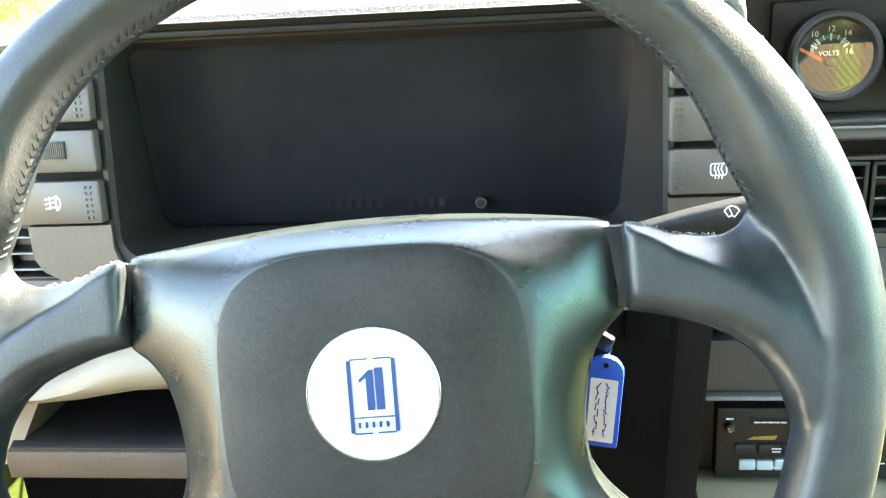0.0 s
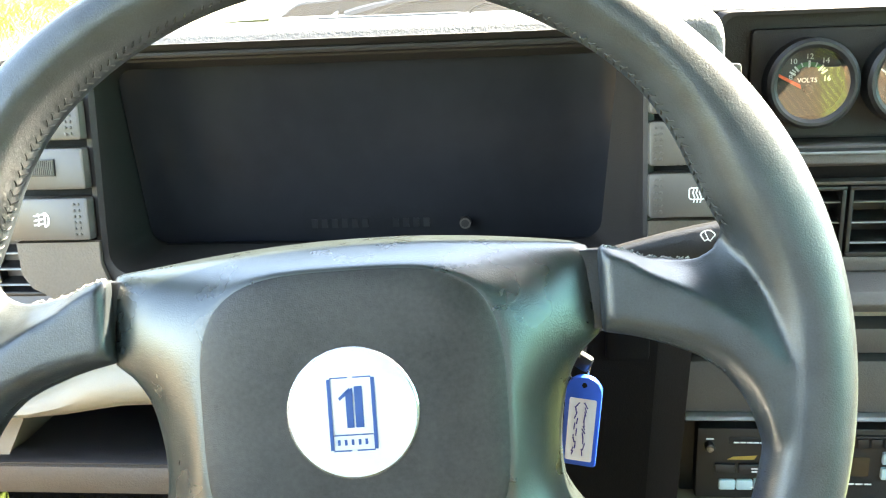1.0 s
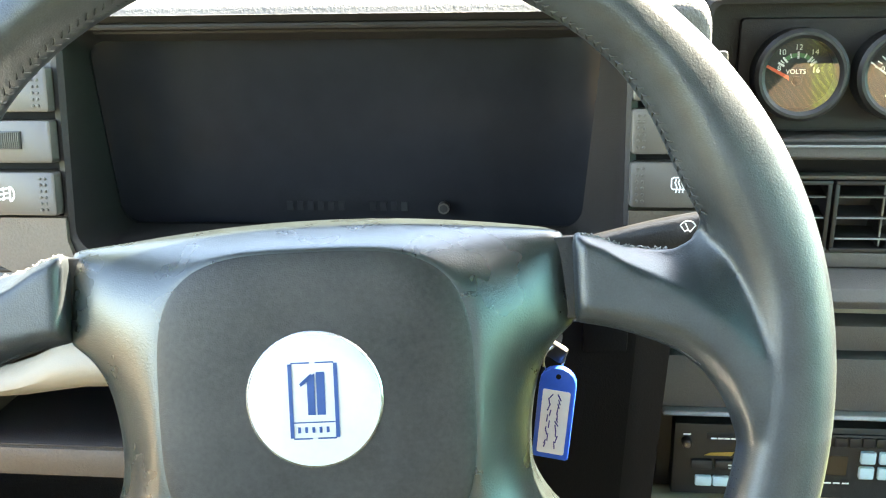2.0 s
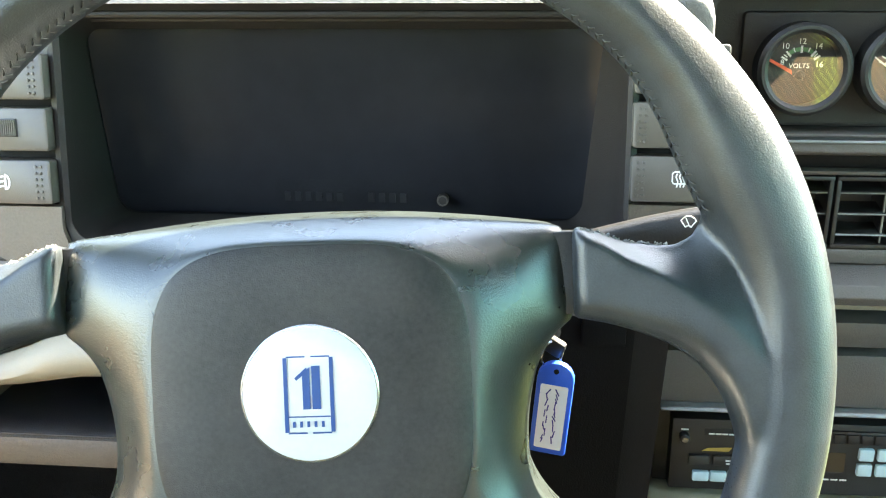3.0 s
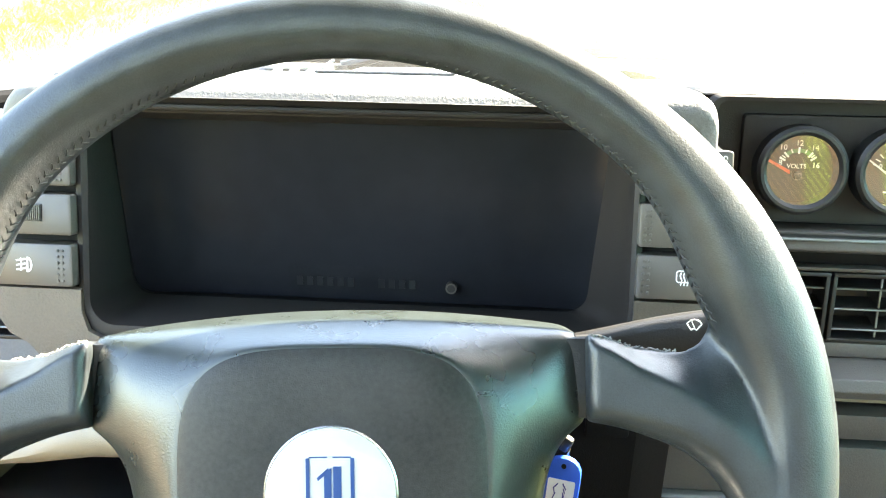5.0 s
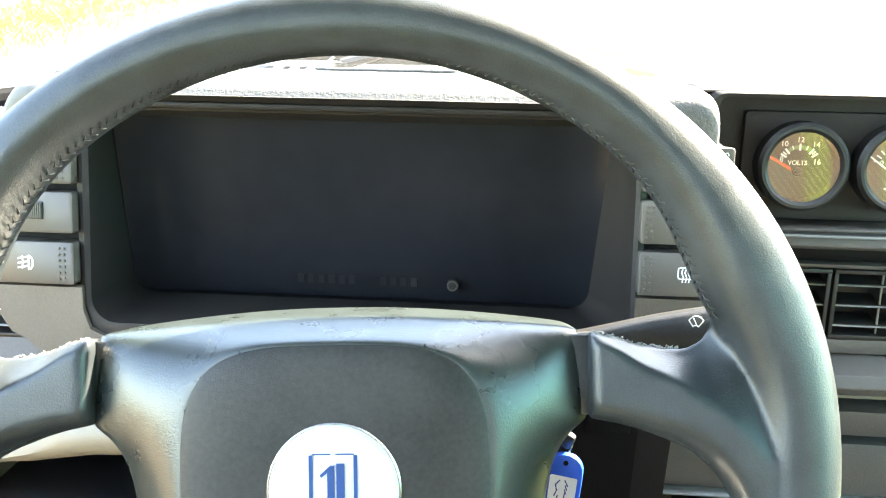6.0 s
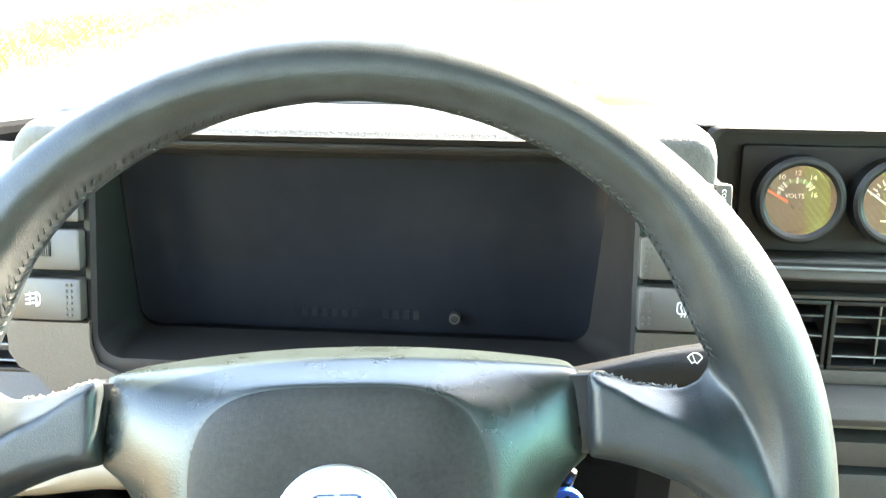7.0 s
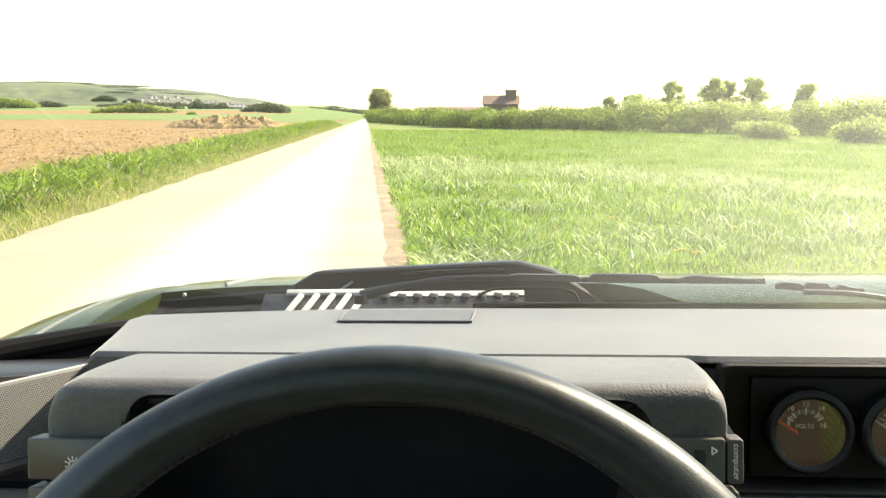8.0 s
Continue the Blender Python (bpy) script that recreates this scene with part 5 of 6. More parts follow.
def wiper(pivot, elbow, tip0, tip1, label):
    w = thing("windscreen_wiper", pivot, label, "wiper", "windscreen wipers")
    bm = bmesh.new()
    tube(bm, [pivot, (pivot[0], pivot[1], pivot[2] + 0.010)], 0.009, 12)
    part("spindle", bm, BLACK, w)
    bm = bmesh.new()
    mid = [(pivot[0] + (elbow[0] - pivot[0]) * s, pivot[1] + (elbow[1] - pivot[1]) * s, pivot[2] + 0.008 + (elbow[2] - pivot[2]) * s + 0.007 * math.sin(math.pi * s)) for s in [q / 10 for q in range(11)]]
    tube(bm, mid, [0.006, 0.006, 0.005, 0.0035, 0.003, 0.003, 0.003, 0.003, 0.003, 0.003, 0.003], 8)
    part("wiper_arm", bm, BLACK, w)
    a, b = Vector(tip0), Vector(tip1)
    across = Vector((0, 0, 1)).cross(b - a).normalized()
    # three low bridges with sloping ends that carry the blade
    for s0, s1, h, rise_in, fall in ((0.0, 0.31, 0.0048, 0.2, 0.14), (0.33, 0.61, 0.0062, 0.10, 0.12), (0.66, 1.0, 0.0058, 0.22, 0.45)):
        bm = bmesh.new()
        rows = []
        for q, k in ((0.0, 0.12), (rise_in * 0.6, 0.75), (rise_in, 1.0), (1 - fall, 1.0 - 0.4 * (fall > 0.3)), (1 - fall * 0.35, 0.7 - 0.25 * (fall > 0.3)), (1.0, 0.12)):
            c = a.lerp(b, s0 + (s1 - s0) * q)
            hh = h * k
            rows.append([c + across * x + Vector((0, 0, z)) for x, z in ((-0.004, -0.002), (0.004, -0.002), (0.0035, hh), (-0.0035, hh))])
        loft(bm, rows)
        part("blade_bridge", bm, BLACK, w)
    bm = bmesh.new()
    tube(bm, [a, a.lerp(b, 0.5) - Vector((0, 0, 0.001)), b], 0.0030, 6)
    part("blade_rubber", bm, RUBBER, w)


wiper((-0.091, 1.000, 1.020), (0.070, 0.998, 1.0400), (0.060, 1.000, 1.0470), (0.332, 1.000, 1.0435), "black windscreen wiper lying along the cowl")
wiper((0.520, 1.000, 1.000), (0.370, 0.998, 1.0250), (0.345, 1.010, 1.0365), (0.434, 1.010, 1.0315), "black windscreen wiper lying along the cowl")

# ---- doors, floor, seats ----
for sx, nm in ((-1, "driver"), (1, "passenger")):
    xi = CAR_X + sx * (HALF_W - 0.09)
    d = thing("door_panel", (xi, 0.2, 0.3), "tan vinyl inner door panel", "door panel", "inner door panels")
    bm = bmesh.new()
    prof = [(xi, 0.32), (xi - sx * 0.03, 0.36), (xi - sx * 0.045, 0.62), (xi - sx * 0.020, 0.70), (xi - sx * 0.022, 0.90), (xi - sx * 0.010, 0.925), (xi + sx * 0.03, 0.93)]
    sheet(bm, [[(x, y, z) for x, z in prof] for y in (-0.95, -0.2, 0.2, 0.5)])
    part("panel", bm, DOOR_CARD, d)
    if sx < 0:
        bm = bmesh.new()
        tube(bm, [(-0.50, 0.80, 0.988), (-0.42, 0.87, 0.998), (-0.33, 0.92, 1.007), (-0.255, 0.96, 1.012), (-0.20, 0.98, 1.012)], [0.011, 0.011, 0.010, 0.008, 0.006], 10)
        part("pillar_seal", bm, RUBBER, d)
bm = bmesh.new()
box(bm, CAR_X - HALF_W + 0.08, CAR_X + HALF_W - 0.08, -1.0, 1.0, 0.24, 0.27, 0.004)
tagged(part("cabin_floor", bm, CARPET), "black carpeted cabin floor", "carpet", kind="structure")
bm = bmesh.new()
box(bm, CAR_X - HALF_W + 0.06, CAR_X + HALF_W - 0.06, -1.06, -0.98, 0.25, 0.95, 0.02)
tagged(part("rear_bulkhead", bm, CARPET), "black carpeted wall behind the seats", "bulkhead", kind="structure")
bm = bmesh.new()
box(bm, 0.30, 0.50, -0.9, 0.70, 0.27, 0.50, 0.03)
tagged(part("centre_tunnel", bm, CARPET), "black carpeted centre tunnel", "tunnel", kind="structure")
# stretched dashboard front on the passenger's side
bm = bmesh.new()
extrude_x(bm, [(0.640, 1.050), (0.625, 1.03), (0.622, 0.95), (0.66, 0.80), (0.90, 0.80), (0.90, 1.03)], 0.562, 1.08)
part("passenger_fascia", bm, DASH_FACE, dashboard)


def car_seat(x):
    s = thing("bucket_seat", (x, -0.35, 0.27), "brown striped cloth bucket seat", "car seat", "car seats")
    bm = bmesh.new()
    box(bm, x - 0.24, x + 0.24, -0.56, -0.04, 0.30, 0.46, 0.05, seg=3)
    part("seat_cushion", bm, SEAT_CLOTH, s)
    bm = bmesh.new()
    box(bm, -0.24, 0.24, -0.06, 0.06, 0, 0.58, 0.05, pose(x, -0.60, 0.44, 16), seg=3)
    part("backrest", bm, SEAT_CLOTH, s)
    bm = bmesh.new()
    box(bm, -0.12, 0.12, -0.04, 0.04, 0.60, 0.78, 0.03, pose(x, -0.60, 0.44, 16), seg=3)
    part("headrest", bm, SEAT_CLOTH, s)
    bm = bmesh.new()
    box(bm, x - 0.2, x + 0.2, -0.52, -0.08, 0.268, 0.305, 0.004)
    part("seat_runner", bm, BLACK, s)
    return s


car_seat(0.05)
car_seat(0.67)

# ---- unseen closed roof and rear pillars, added to keep sky light out of the cabin ----
roof = thing("unseen_hard_top", (CAR_X, -0.3, 1.42), "unseen closed hard top with a dark cloth headliner, added to block the sky", "roof")
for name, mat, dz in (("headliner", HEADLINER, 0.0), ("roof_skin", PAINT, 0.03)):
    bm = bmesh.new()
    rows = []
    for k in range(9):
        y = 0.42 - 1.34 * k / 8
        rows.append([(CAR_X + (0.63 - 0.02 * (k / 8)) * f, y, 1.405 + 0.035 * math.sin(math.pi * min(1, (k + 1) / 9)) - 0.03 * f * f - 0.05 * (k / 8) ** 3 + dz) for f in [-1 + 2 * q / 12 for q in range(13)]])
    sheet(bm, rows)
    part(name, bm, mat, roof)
for sx in (-1, 1):
    bm = bmesh.new()
    x = CAR_X + sx * 0.63
    loft(bm, [[(x, -0.70, 1.37), (x, -0.95, 1.33), (x + sx * 0.03, -0.95, 1.35), (x + sx * 0.03, -0.70, 1.39)], [(x + sx * 0.06, -0.80, 0.92), (x + sx * 0.06, -1.05, 0.92), (x + sx * 0.10, -1.05, 0.92), (x + sx * 0.10, -0.80, 0.92)]])
    part("rear_pillar", bm, HEADLINER, roof)
# out of view, added to cut the light from behind the seats
bm = bmesh.new()
box(bm, CAR_X - 0.74, CAR_X + 0.74, -1.05, -1.00, 0.92, 1.25, 0.01)
part("rear_light_block", bm, HEADLINER, roof)
# out of view; this pane is added to turn light from the right green
door_glass = thing("light_tint_window", (CAR_X + 0.75, 0.0, 0.93), "unseen green tinted side window in the passenger door, added to tint the light", "window")
bm = bmesh.new()
loft(bm, [[(CAR_X + 0.775, -0.78, 0.92), (CAR_X + 0.775, 0.80, 0.92), (CAR_X + 0.635, 0.36, 1.375), (CAR_X + 0.635, -0.70, 1.365)],
          [(CAR_X + 0.779, -0.78, 0.92), (CAR_X + 0.779, 0.80, 0.92), (CAR_X + 0.639, 0.36, 1.375), (CAR_X + 0.639, -0.70, 1.365)]])
pane = part("window_pane", bm, SIDE_GLASS, door_glass)
pane.visible_shadow = False


# the whole car takes its lean
for ob in list(scene.objects):
    if ob.parent is None and ob.name not in ("camera", "sun"):
        ob.matrix_basis = LEAN @ ob.matrix_basis


# ---- land ----
GRASS_SOIL = material("grassy_soil", (0.12, 0.175, 0.022), 0.95, var=0.35, scale=0.35, fine=14, bump=0.02, bump_scale=9, second=(0.19, 0.24, 0.04))
SOIL = material("ploughed_soil", (0.165, 0.092, 0.026), 0.95, var=0.45, scale=0.9, fine=7, bump=0.05, bump_scale=6, second=(0.33, 0.205, 0.070))
HEAP_SOIL = material("heap_soil", (0.20, 0.125, 0.05), 0.95, var=0.5, scale=1.2, fine=5, bump=0.08, bump_scale=4, second=(0.42, 0.29, 0.13))
FIELD_STONE = material("pale_field_stone", (0.36, 0.265, 0.135), 0.9, var=0.25, scale=2, fine=20, island=0.3)
GRAVEL = material("pale_gravel", (0.22, 0.15, 0.09), 0.95, var=0.45, scale=2.5, fine=30, bump=0.02, bump_scale=40, second=(0.38, 0.29, 0.19))
CONCRETE = material("pale_concrete_road", (0.33, 0.285, 0.185), 0.58, var=0.22, scale=0.4, fine=35, bump=0.003, bump_scale=60, second=(0.40, 0.35, 0.235))
BLADE = material("grass_blade", (0.145, 0.265, 0.026), 0.38, var=0.3, scale=0.7, fine=4, second=(0.29, 0.42, 0.075), island=0.45, through_light=0.55)
VERGE = material("verge_blade", (0.115, 0.225, 0.013), 0.40, var=0.4, scale=0.9, fine=4, second=(0.29, 0.40, 0.035), island=0.6, through_light=0.5)
CROP = material("young_crop_blade", (0.15, 0.27, 0.028), 0.45, var=0.25, scale=0.9, fine=4, second=(0.28, 0.39, 0.07), island=0.4, through_light=0.5)
DRY_GRASS = material("dry_grass", (0.38, 0.34, 0.11), 0.7, var=0.3, scale=1.0, fine=5, second=(0.50, 0.47, 0.20), island=0.35, through_light=0.35)
PALE_TUFT = material("pale_tuft", (0.34, 0.42, 0.16), 0.45, var=0.2, scale=1.0, fine=5, second=(0.50, 0.57, 0.27), island=0.3, through_light=0.35)
# distance haze is mixed into this leaf tone
HAZED_FAR_LEAF = material("hazed_far_leaf", (0.13, 0.17, 0.09), 0.8, var=0.3, scale=0.05, fine=0.4, second=(0.19, 0.22, 0.12), island=0.3, through_light=0.3)
LEAF = material("leaf_green", (0.24, 0.34, 0.075), 0.5, var=0.3, scale=0.5, fine=3, second=(0.42, 0.50, 0.15), island=0.4, through_light=0.65)
ROADSIDE_LEAF = material("roadside_leaf", (0.15, 0.18, 0.06), 0.6, var=0.3, scale=0.4, fine=2, second=(0.27, 0.30, 0.11), island=0.35, through_light=0.5)
# lightened base colour stands in for aerial haze over the hill
HAZED_HILL_LEAF = material("hazed_hill_leaf", (0.27, 0.33, 0.25), 0.9, var=0.2, scale=0.02, fine=0.2, second=(0.32, 0.37, 0.28), island=0.15, through_light=0.4)
DARK_LEAF = material("dark_leaf", (0.11, 0.15, 0.07), 0.65, var=0.3, scale=0.3, fine=3, island=0.4, through_light=0.3)
DANDELION = material("dandelion_yellow", (0.75, 0.42, 0.02), 0.6, var=0.1, island=0.2)
HEDGE_LEAF = material("hedge_leaf", (0.14, 0.215, 0.03), 0.5, var=0.4, scale=0.5, fine=3, second=(0.33, 0.43, 0.065), island=0.5, through_light=0.45)
BARK = material("bark", (0.10, 0.075, 0.05), 0.9, var=0.3, scale=4, bump=0.02, bump_scale=30)
BARN_WOOD = material("barn_wood", (0.09, 0.068, 0.058), 0.85, var=0.3, scale=0.8, fine=8, bump=0.01, bump_scale=6)
ROOF_TILE = material("roof_tile", (0.17, 0.105, 0.08), 0.85, var=0.25, scale=0.7, fine=6, bump=0.01, bump_scale=7)
HILL = material("far_hill", (0.050, 0.078, 0.055), 0.95, var=0.6, scale=0.006, fine=0.05, second=(0.17, 0.20, 0.10))
PLASTER = material("village_plaster", (0.28, 0.29, 0.29), 0.85, var=0.1, scale=0.3, island=0.25)
# roofs greyed close to the wall tone, as haze would do
HAZED_VILLAGE_ROOF = material("hazed_village_roof", (0.20, 0.18, 0.17), 0.85, var=0.2, scale=0.3, island=0.3)
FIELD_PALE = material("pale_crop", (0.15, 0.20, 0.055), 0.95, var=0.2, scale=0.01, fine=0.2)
FIELD_FAR = material("far_crop", (0.105, 0.165, 0.030), 0.95, var=0.2, scale=0.03, fine=0.5)

# the road is paler in a strip right of its middle
_n, _l = CONCRETE.node_tree.nodes, CONCRETE.node_tree.links
_co, _xyz, _sum, _abs, _range, _mix = (_n.new("ShaderNodeTexCoord"), _n.new("ShaderNodeSeparateXYZ"), _n.new("ShaderNodeMath"), _n.new("ShaderNodeMath"), _n.new("ShaderNodeMapRange"), _n.new("ShaderNodeMix"))
_l.new(_co.outputs["Object"], _xyz.inputs[0])
_sum.operation, _sum.inputs[1].default_value = 'MULTIPLY_ADD', 0.1765
_l.new(_xyz.outputs["Y"], _sum.inputs[0])
_l.new(_xyz.outputs["X"], _sum.inputs[2])
_abs.operation, _abs.inputs[1].default_value = 'ADD', 1.1
_l.new(_sum.outputs[0], _abs.inputs[0])
_size = _n.new("ShaderNodeMath")
_size.operation = 'ABSOLUTE'
_l.new(_abs.outputs[0], _size.inputs[0])
_range.inputs["From Min"].default_value, _range.inputs["From Max"].default_value = 0.15, 0.95
_range.inputs["To Min"].default_value, _range.inputs["To Max"].default_value = 1.0, 0.0
_l.new(_size.outputs[0], _range.inputs["Value"])
_mix.data_type = 'RGBA'
_mix.inputs["B"].default_value = (0.52, 0.48, 0.39, 1)
_p = _n["Principled BSDF"]
_l.new(_p.inputs["Base Color"].links[0].from_socket, _mix.inputs["A"])
_l.new(_range.outputs["Result"], _mix.inputs["Factor"])
_l.new(_mix.outputs["Result"], _p.inputs["Base Color"])

ROAD_S = -0.174          # the road bears left of the car's heading


def road_r(y):
    return 0.330 - 0.181 * y


def road_l(y):
    return -3.640 - 0.168 * y


def rise(y):
    """The fields on the road's left climb slowly behind the ploughed land."""
    return 0.011 * max(0.0, y - 200)


bm = bmesh.new()
ys = [-300, -60, -15, -4, 0, 4, 8, 12, 18, 26, 40, 60, 90, 140, 220, 400, 800, 1500, 3500]
xg = [-3500, -1500, -700, -300, -120, -60, -30, -18, -12, -8, -5, -2, 0, 2, 5, 8, 12, 18, 30, 60, 120, 300, 700, 1500, 3500]
sheet(bm, [[(x + ROAD_S * y if abs(x) < 100 else x, y, -0.02 if abs(x) < 100 else 0) for x in xg] for y in ys])
tagged(part("ground", bm, GRASS_SOIL), "flat green farmland reaching to the horizon", "ground", kind="structure")
bm = bmesh.new()
rnd = random.Random(11)
rows = []
yy = -30.0
while yy < 285:
    wl, wr = road_l(yy) + rnd.uniform(-0.06, 0.06), road_r(yy) + rnd.uniform(-0.045, 0.045)
    rows.append([(wl, yy, -0.018), (wl + 0.08, yy, 0.0), (wl + (wr - wl) * 0.5, yy, 0.025), (wr - 0.1, yy, 0.0), (wr, yy, -0.018)])
    yy += 0.5 if yy < 40 else 6
sheet(bm, rows)
tagged(part("road", bm, CONCRETE), "narrow pale sunlit concrete farm road", "road", kind="structure")
# worn earth shoulder beside the road
bm = bmesh.new()
rows, yy = [], 2.0
while yy < 40:
    wr = road_r(yy)
    rows.append([(wr - 0.10, yy, -0.006), (wr + 0.05 + rnd.uniform(-0.08, 0.08), yy, 0.004), (wr + 0.18 + rnd.uniform(-0.1, 0.10), yy, -0.03)])
    yy += 0.4
sheet(bm, rows)
tagged(part("shoulder", bm, GRAVEL), "bare pale earth shoulder beside the road", "verge", kind="structure")
# ploughed field with clods
bm = bmesh.new()
rows = []
for i in range(150):
    y = 6.0 * (195.0 / 6.0) ** (i / 149)
    row = []
    for j in range(60):
        f = (j / 59) ** 1.6
        x = road_l(y) - 2.3 - f * 260
        amp = 0.09 if j > 0 else 0.0
        row.append((x, y, 0.02 + amp * noise.noise((x * 2.1, y * 2.1, 0)) + 0.5 * amp * noise.noise((x * 6, y * 6, 3))))
    rows.append(row)
sheet(bm, rows)
tagged(part("ploughed_field", bm, SOIL), "bare brown ploughed field with clods", "field", kind="structure")


def mesh_thing(name, verts, faces, mat, parent=None, label="", category="", kind="", smooth=False):
    me = bpy.data.meshes.new(name)
    me.from_pydata(verts, [], faces)
    me.materials.append(mat)
    ob = new(name, me)
    if parent is not None:
        ob.parent = parent
        ob.matrix_parent_inverse = parent.matrix_basis.inverted()
    return tagged(ob, label, category, kind=kind)


def blades(name, spots, mat, hmin, hmax, width, label, seed, droop=(0.1, 0.9)):
    """Many single grass blades, each a bent tapering strip that hangs over at its tip."""
    g = np.random.RandomState(seed)
    x, y, s = np.array(spots).T
    n = len(x)
    h, d = g.uniform(hmin, hmax, n) * s, g.uniform(droop[0], droop[1], n)
    w = width * g.uniform(0.6, 1.4, n) * s
    turn, way = g.uniform(0, 6.28, n), g.uniform(0, 6.28, n)
    lean = h * g.uniform(0.3, 1.2, n) * (0.5 + d)
    verts = np.zeros((n, 7, 3))
    for k, (t, wide) in enumerate(((0.0, 0.8), (0.4, 1.0), (0.75, 0.65), (1.0, 0.0))):
        px, py = x + np.cos(way) * lean * t ** 1.7, y + np.sin(way) * lean * t ** 1.7
        pz = h * ((1 + 0.7 * d) * t - 0.95 * d * t * t) - 0.02
        if wide:
            for q, side in ((0, -1), (1, 1)):
                verts[:, 2 * k + q] = np.stack([px + side * wide * w * np.cos(turn), py + side * wide * w * np.sin(turn), pz], 1)
        else:
            verts[:, 6] = np.stack([px, py, pz], 1)
    first = (np.arange(n) * 7)[:, None]
    quads = np.concatenate([first + [0, 1, 3, 2], first + [2, 3, 5, 4]]).tolist()
    tips = (first + [4, 5, 6]).tolist()
    return mesh_thing(name, verts.reshape(-1, 3).tolist(), quads + tips, mat, None, label, "grass", "stuff")


g = np.random.RandomState(5)
spots, dry = [], []
while len(spots) < 62000:
    y = 5.5 + 95 * g.rand() ** 2.3
    d = 2.7 * g.rand() ** 0.8
    clump = noise.noise((y * 0.7, d * 1.2, 2.0)) + 0.6 * noise.noise((y * 2.4, d * 2.4, 5.0))
    s = (0.50 + 0.75 * min(1, d / 1.1)) * (1 + 0.75 * clump)
    spot = (road_l(y) - 0.02 - d, y, max(0.25, s) * (1 + y / 90))
    (dry if (d < 0.9 and g.rand() < 0.6) or (clump > 0.35 and g.rand() < 0.35) else spots).append(spot)
for k in range(9000):
    y = 5.5 + 60 * g.rand() ** 2.0
    dry.append((road_l(y) + 0.06 - 0.5 * g.rand() ** 1.3, y, (0.35 + 0.35 * g.rand()) * (1 + y / 70)))
blades("verge_grass", spots, VERGE, 0.06, 0.26, 0.0090, "tall broad-leaved green verge grass beside the road", 1, (0.2, 1.0))
blades("dry_verge_grass", dry, DRY_GRASS, 0.06, 0.20, 0.0055, "pale dry grass along the verge", 6, (0.3, 1.0))
spots, tufts, crop, dark = [], [], [], []
while len(spots) < 72000:
    y = 4.5 + 66 * g.rand() ** 2.0
    x = road_r(y) + 0.10 + 0.12 * g.rand() + (y * 0.80 + 3) * g.rand()
    n1 = noise.noise((x * 0.45, y * 0.45, 7.0)) + 0.6 * noise.noise((x * 1.7, y * 1.7, 3.0))
    off = x - road_r(y)
    s = 0.75 * (1 + 0.8 * n1) * (1.3 if off < 1.4 else 1.0)
    spot = (x, y, max(0.3, s) * (1 + y / 45))
    edge = 26.5 - 1.15 * off + 1.6 * n1
    if y > max(17, edge):
        crop.append(spot)
    elif (edge - 5 < y and n1 > -0.15 and g.rand() < 0.65) or (n1 > 0.24 and g.rand() < 0.4) or g.rand() < 0.05 or (off < 2.4 and 17 < y < 30 and g.rand() < 0.5):
        tufts.append(spot)
    elif n1 < -0.05 and g.rand() < 0.45:
        dark.append(spot)
    else:
        spots.append(spot)
blades("meadow_grass", spots, BLADE, 0.04, 0.13, 0.0064, "sunlit green meadow grass", 2)
blades("deep_green_grass", dark, VERGE, 0.04, 0.11, 0.0075, "deeper green patches in the meadow grass", 7)
blades("young_crop", crop, CROP, 0.04, 0.10, 0.0055, "even green young crop behind the meadow edge", 4, (0.0, 0.4))
blades("pale_grass_tufts", tufts, PALE_TUFT, 0.06, 0.18, 0.0070, "pale tufts in the meadow grass", 3, (0.3, 1.0))
# dandelions in the near meadow
for x, y in ((1.24, 7.90), (1.30, 7.98), (1.37, 7.77), (1.41, 7.83), (2.90, 10.99), (1.14, 8.76), (2.05, 9.6), (0.9, 10.4)):
    f = thing("dandelion", (x, y, 0), "yellow dandelion flower in the meadow", "flower", "dandelions")
    bm = bmesh.new()
    tube(bm, [(x, y, -0.02), (x + 0.006, y, 0.10)], 0.0022, 5)
    part("stalk", bm, VERGE, f)
    bm = bmesh.new()
    for k in range(14):
        a = 2 * math.pi * k / 14
        slab(bm, [(0.002, -0.0035), (0.021, -0.004), (0.023, 0.0), (0.021, 0.004), (0.002, 0.0035)], pose(x + 0.006, y, 0.10, 0, 0, math.degrees(a)) @ pose(0, 0, 0, 0, -18 - 14 * (k % 2), 0), 0.0015)
    part("flower_head", bm, DANDELION, f)
# clods on the ploughed field
verts, faces = [], []
for k in range(9000):
    y = 9 + 60 * g.rand() ** 1.8
    x = road_l(y) - 2.6 - (4 + y * 0.7) * g.rand()
    r = (0.018 + 0.05 * g.rand() ** 2) * (1 + y / 60)
    i = len(verts)
    for dx, dy, dz in ((1, 0, 0), (0, 1, 0), (-1, 0, 0), (0, -1, 0), (0, 0, 1)):
        verts.append((x + r * dx * g.uniform(0.6, 1.3), y + r * dy * g.uniform(0.6, 1.3), 0.01 + r * dz * g.uniform(0.6, 1.1)))
    faces += [(i, i + 1, i + 4), (i + 1, i + 2, i + 4), (i + 2, i + 3, i + 4), (i + 3, i, i + 4)]
mesh_thing("soil_clods", verts, faces, SOIL, None, "brown clods on the ploughed field", "soil", "stuff")
verts, faces = [], []
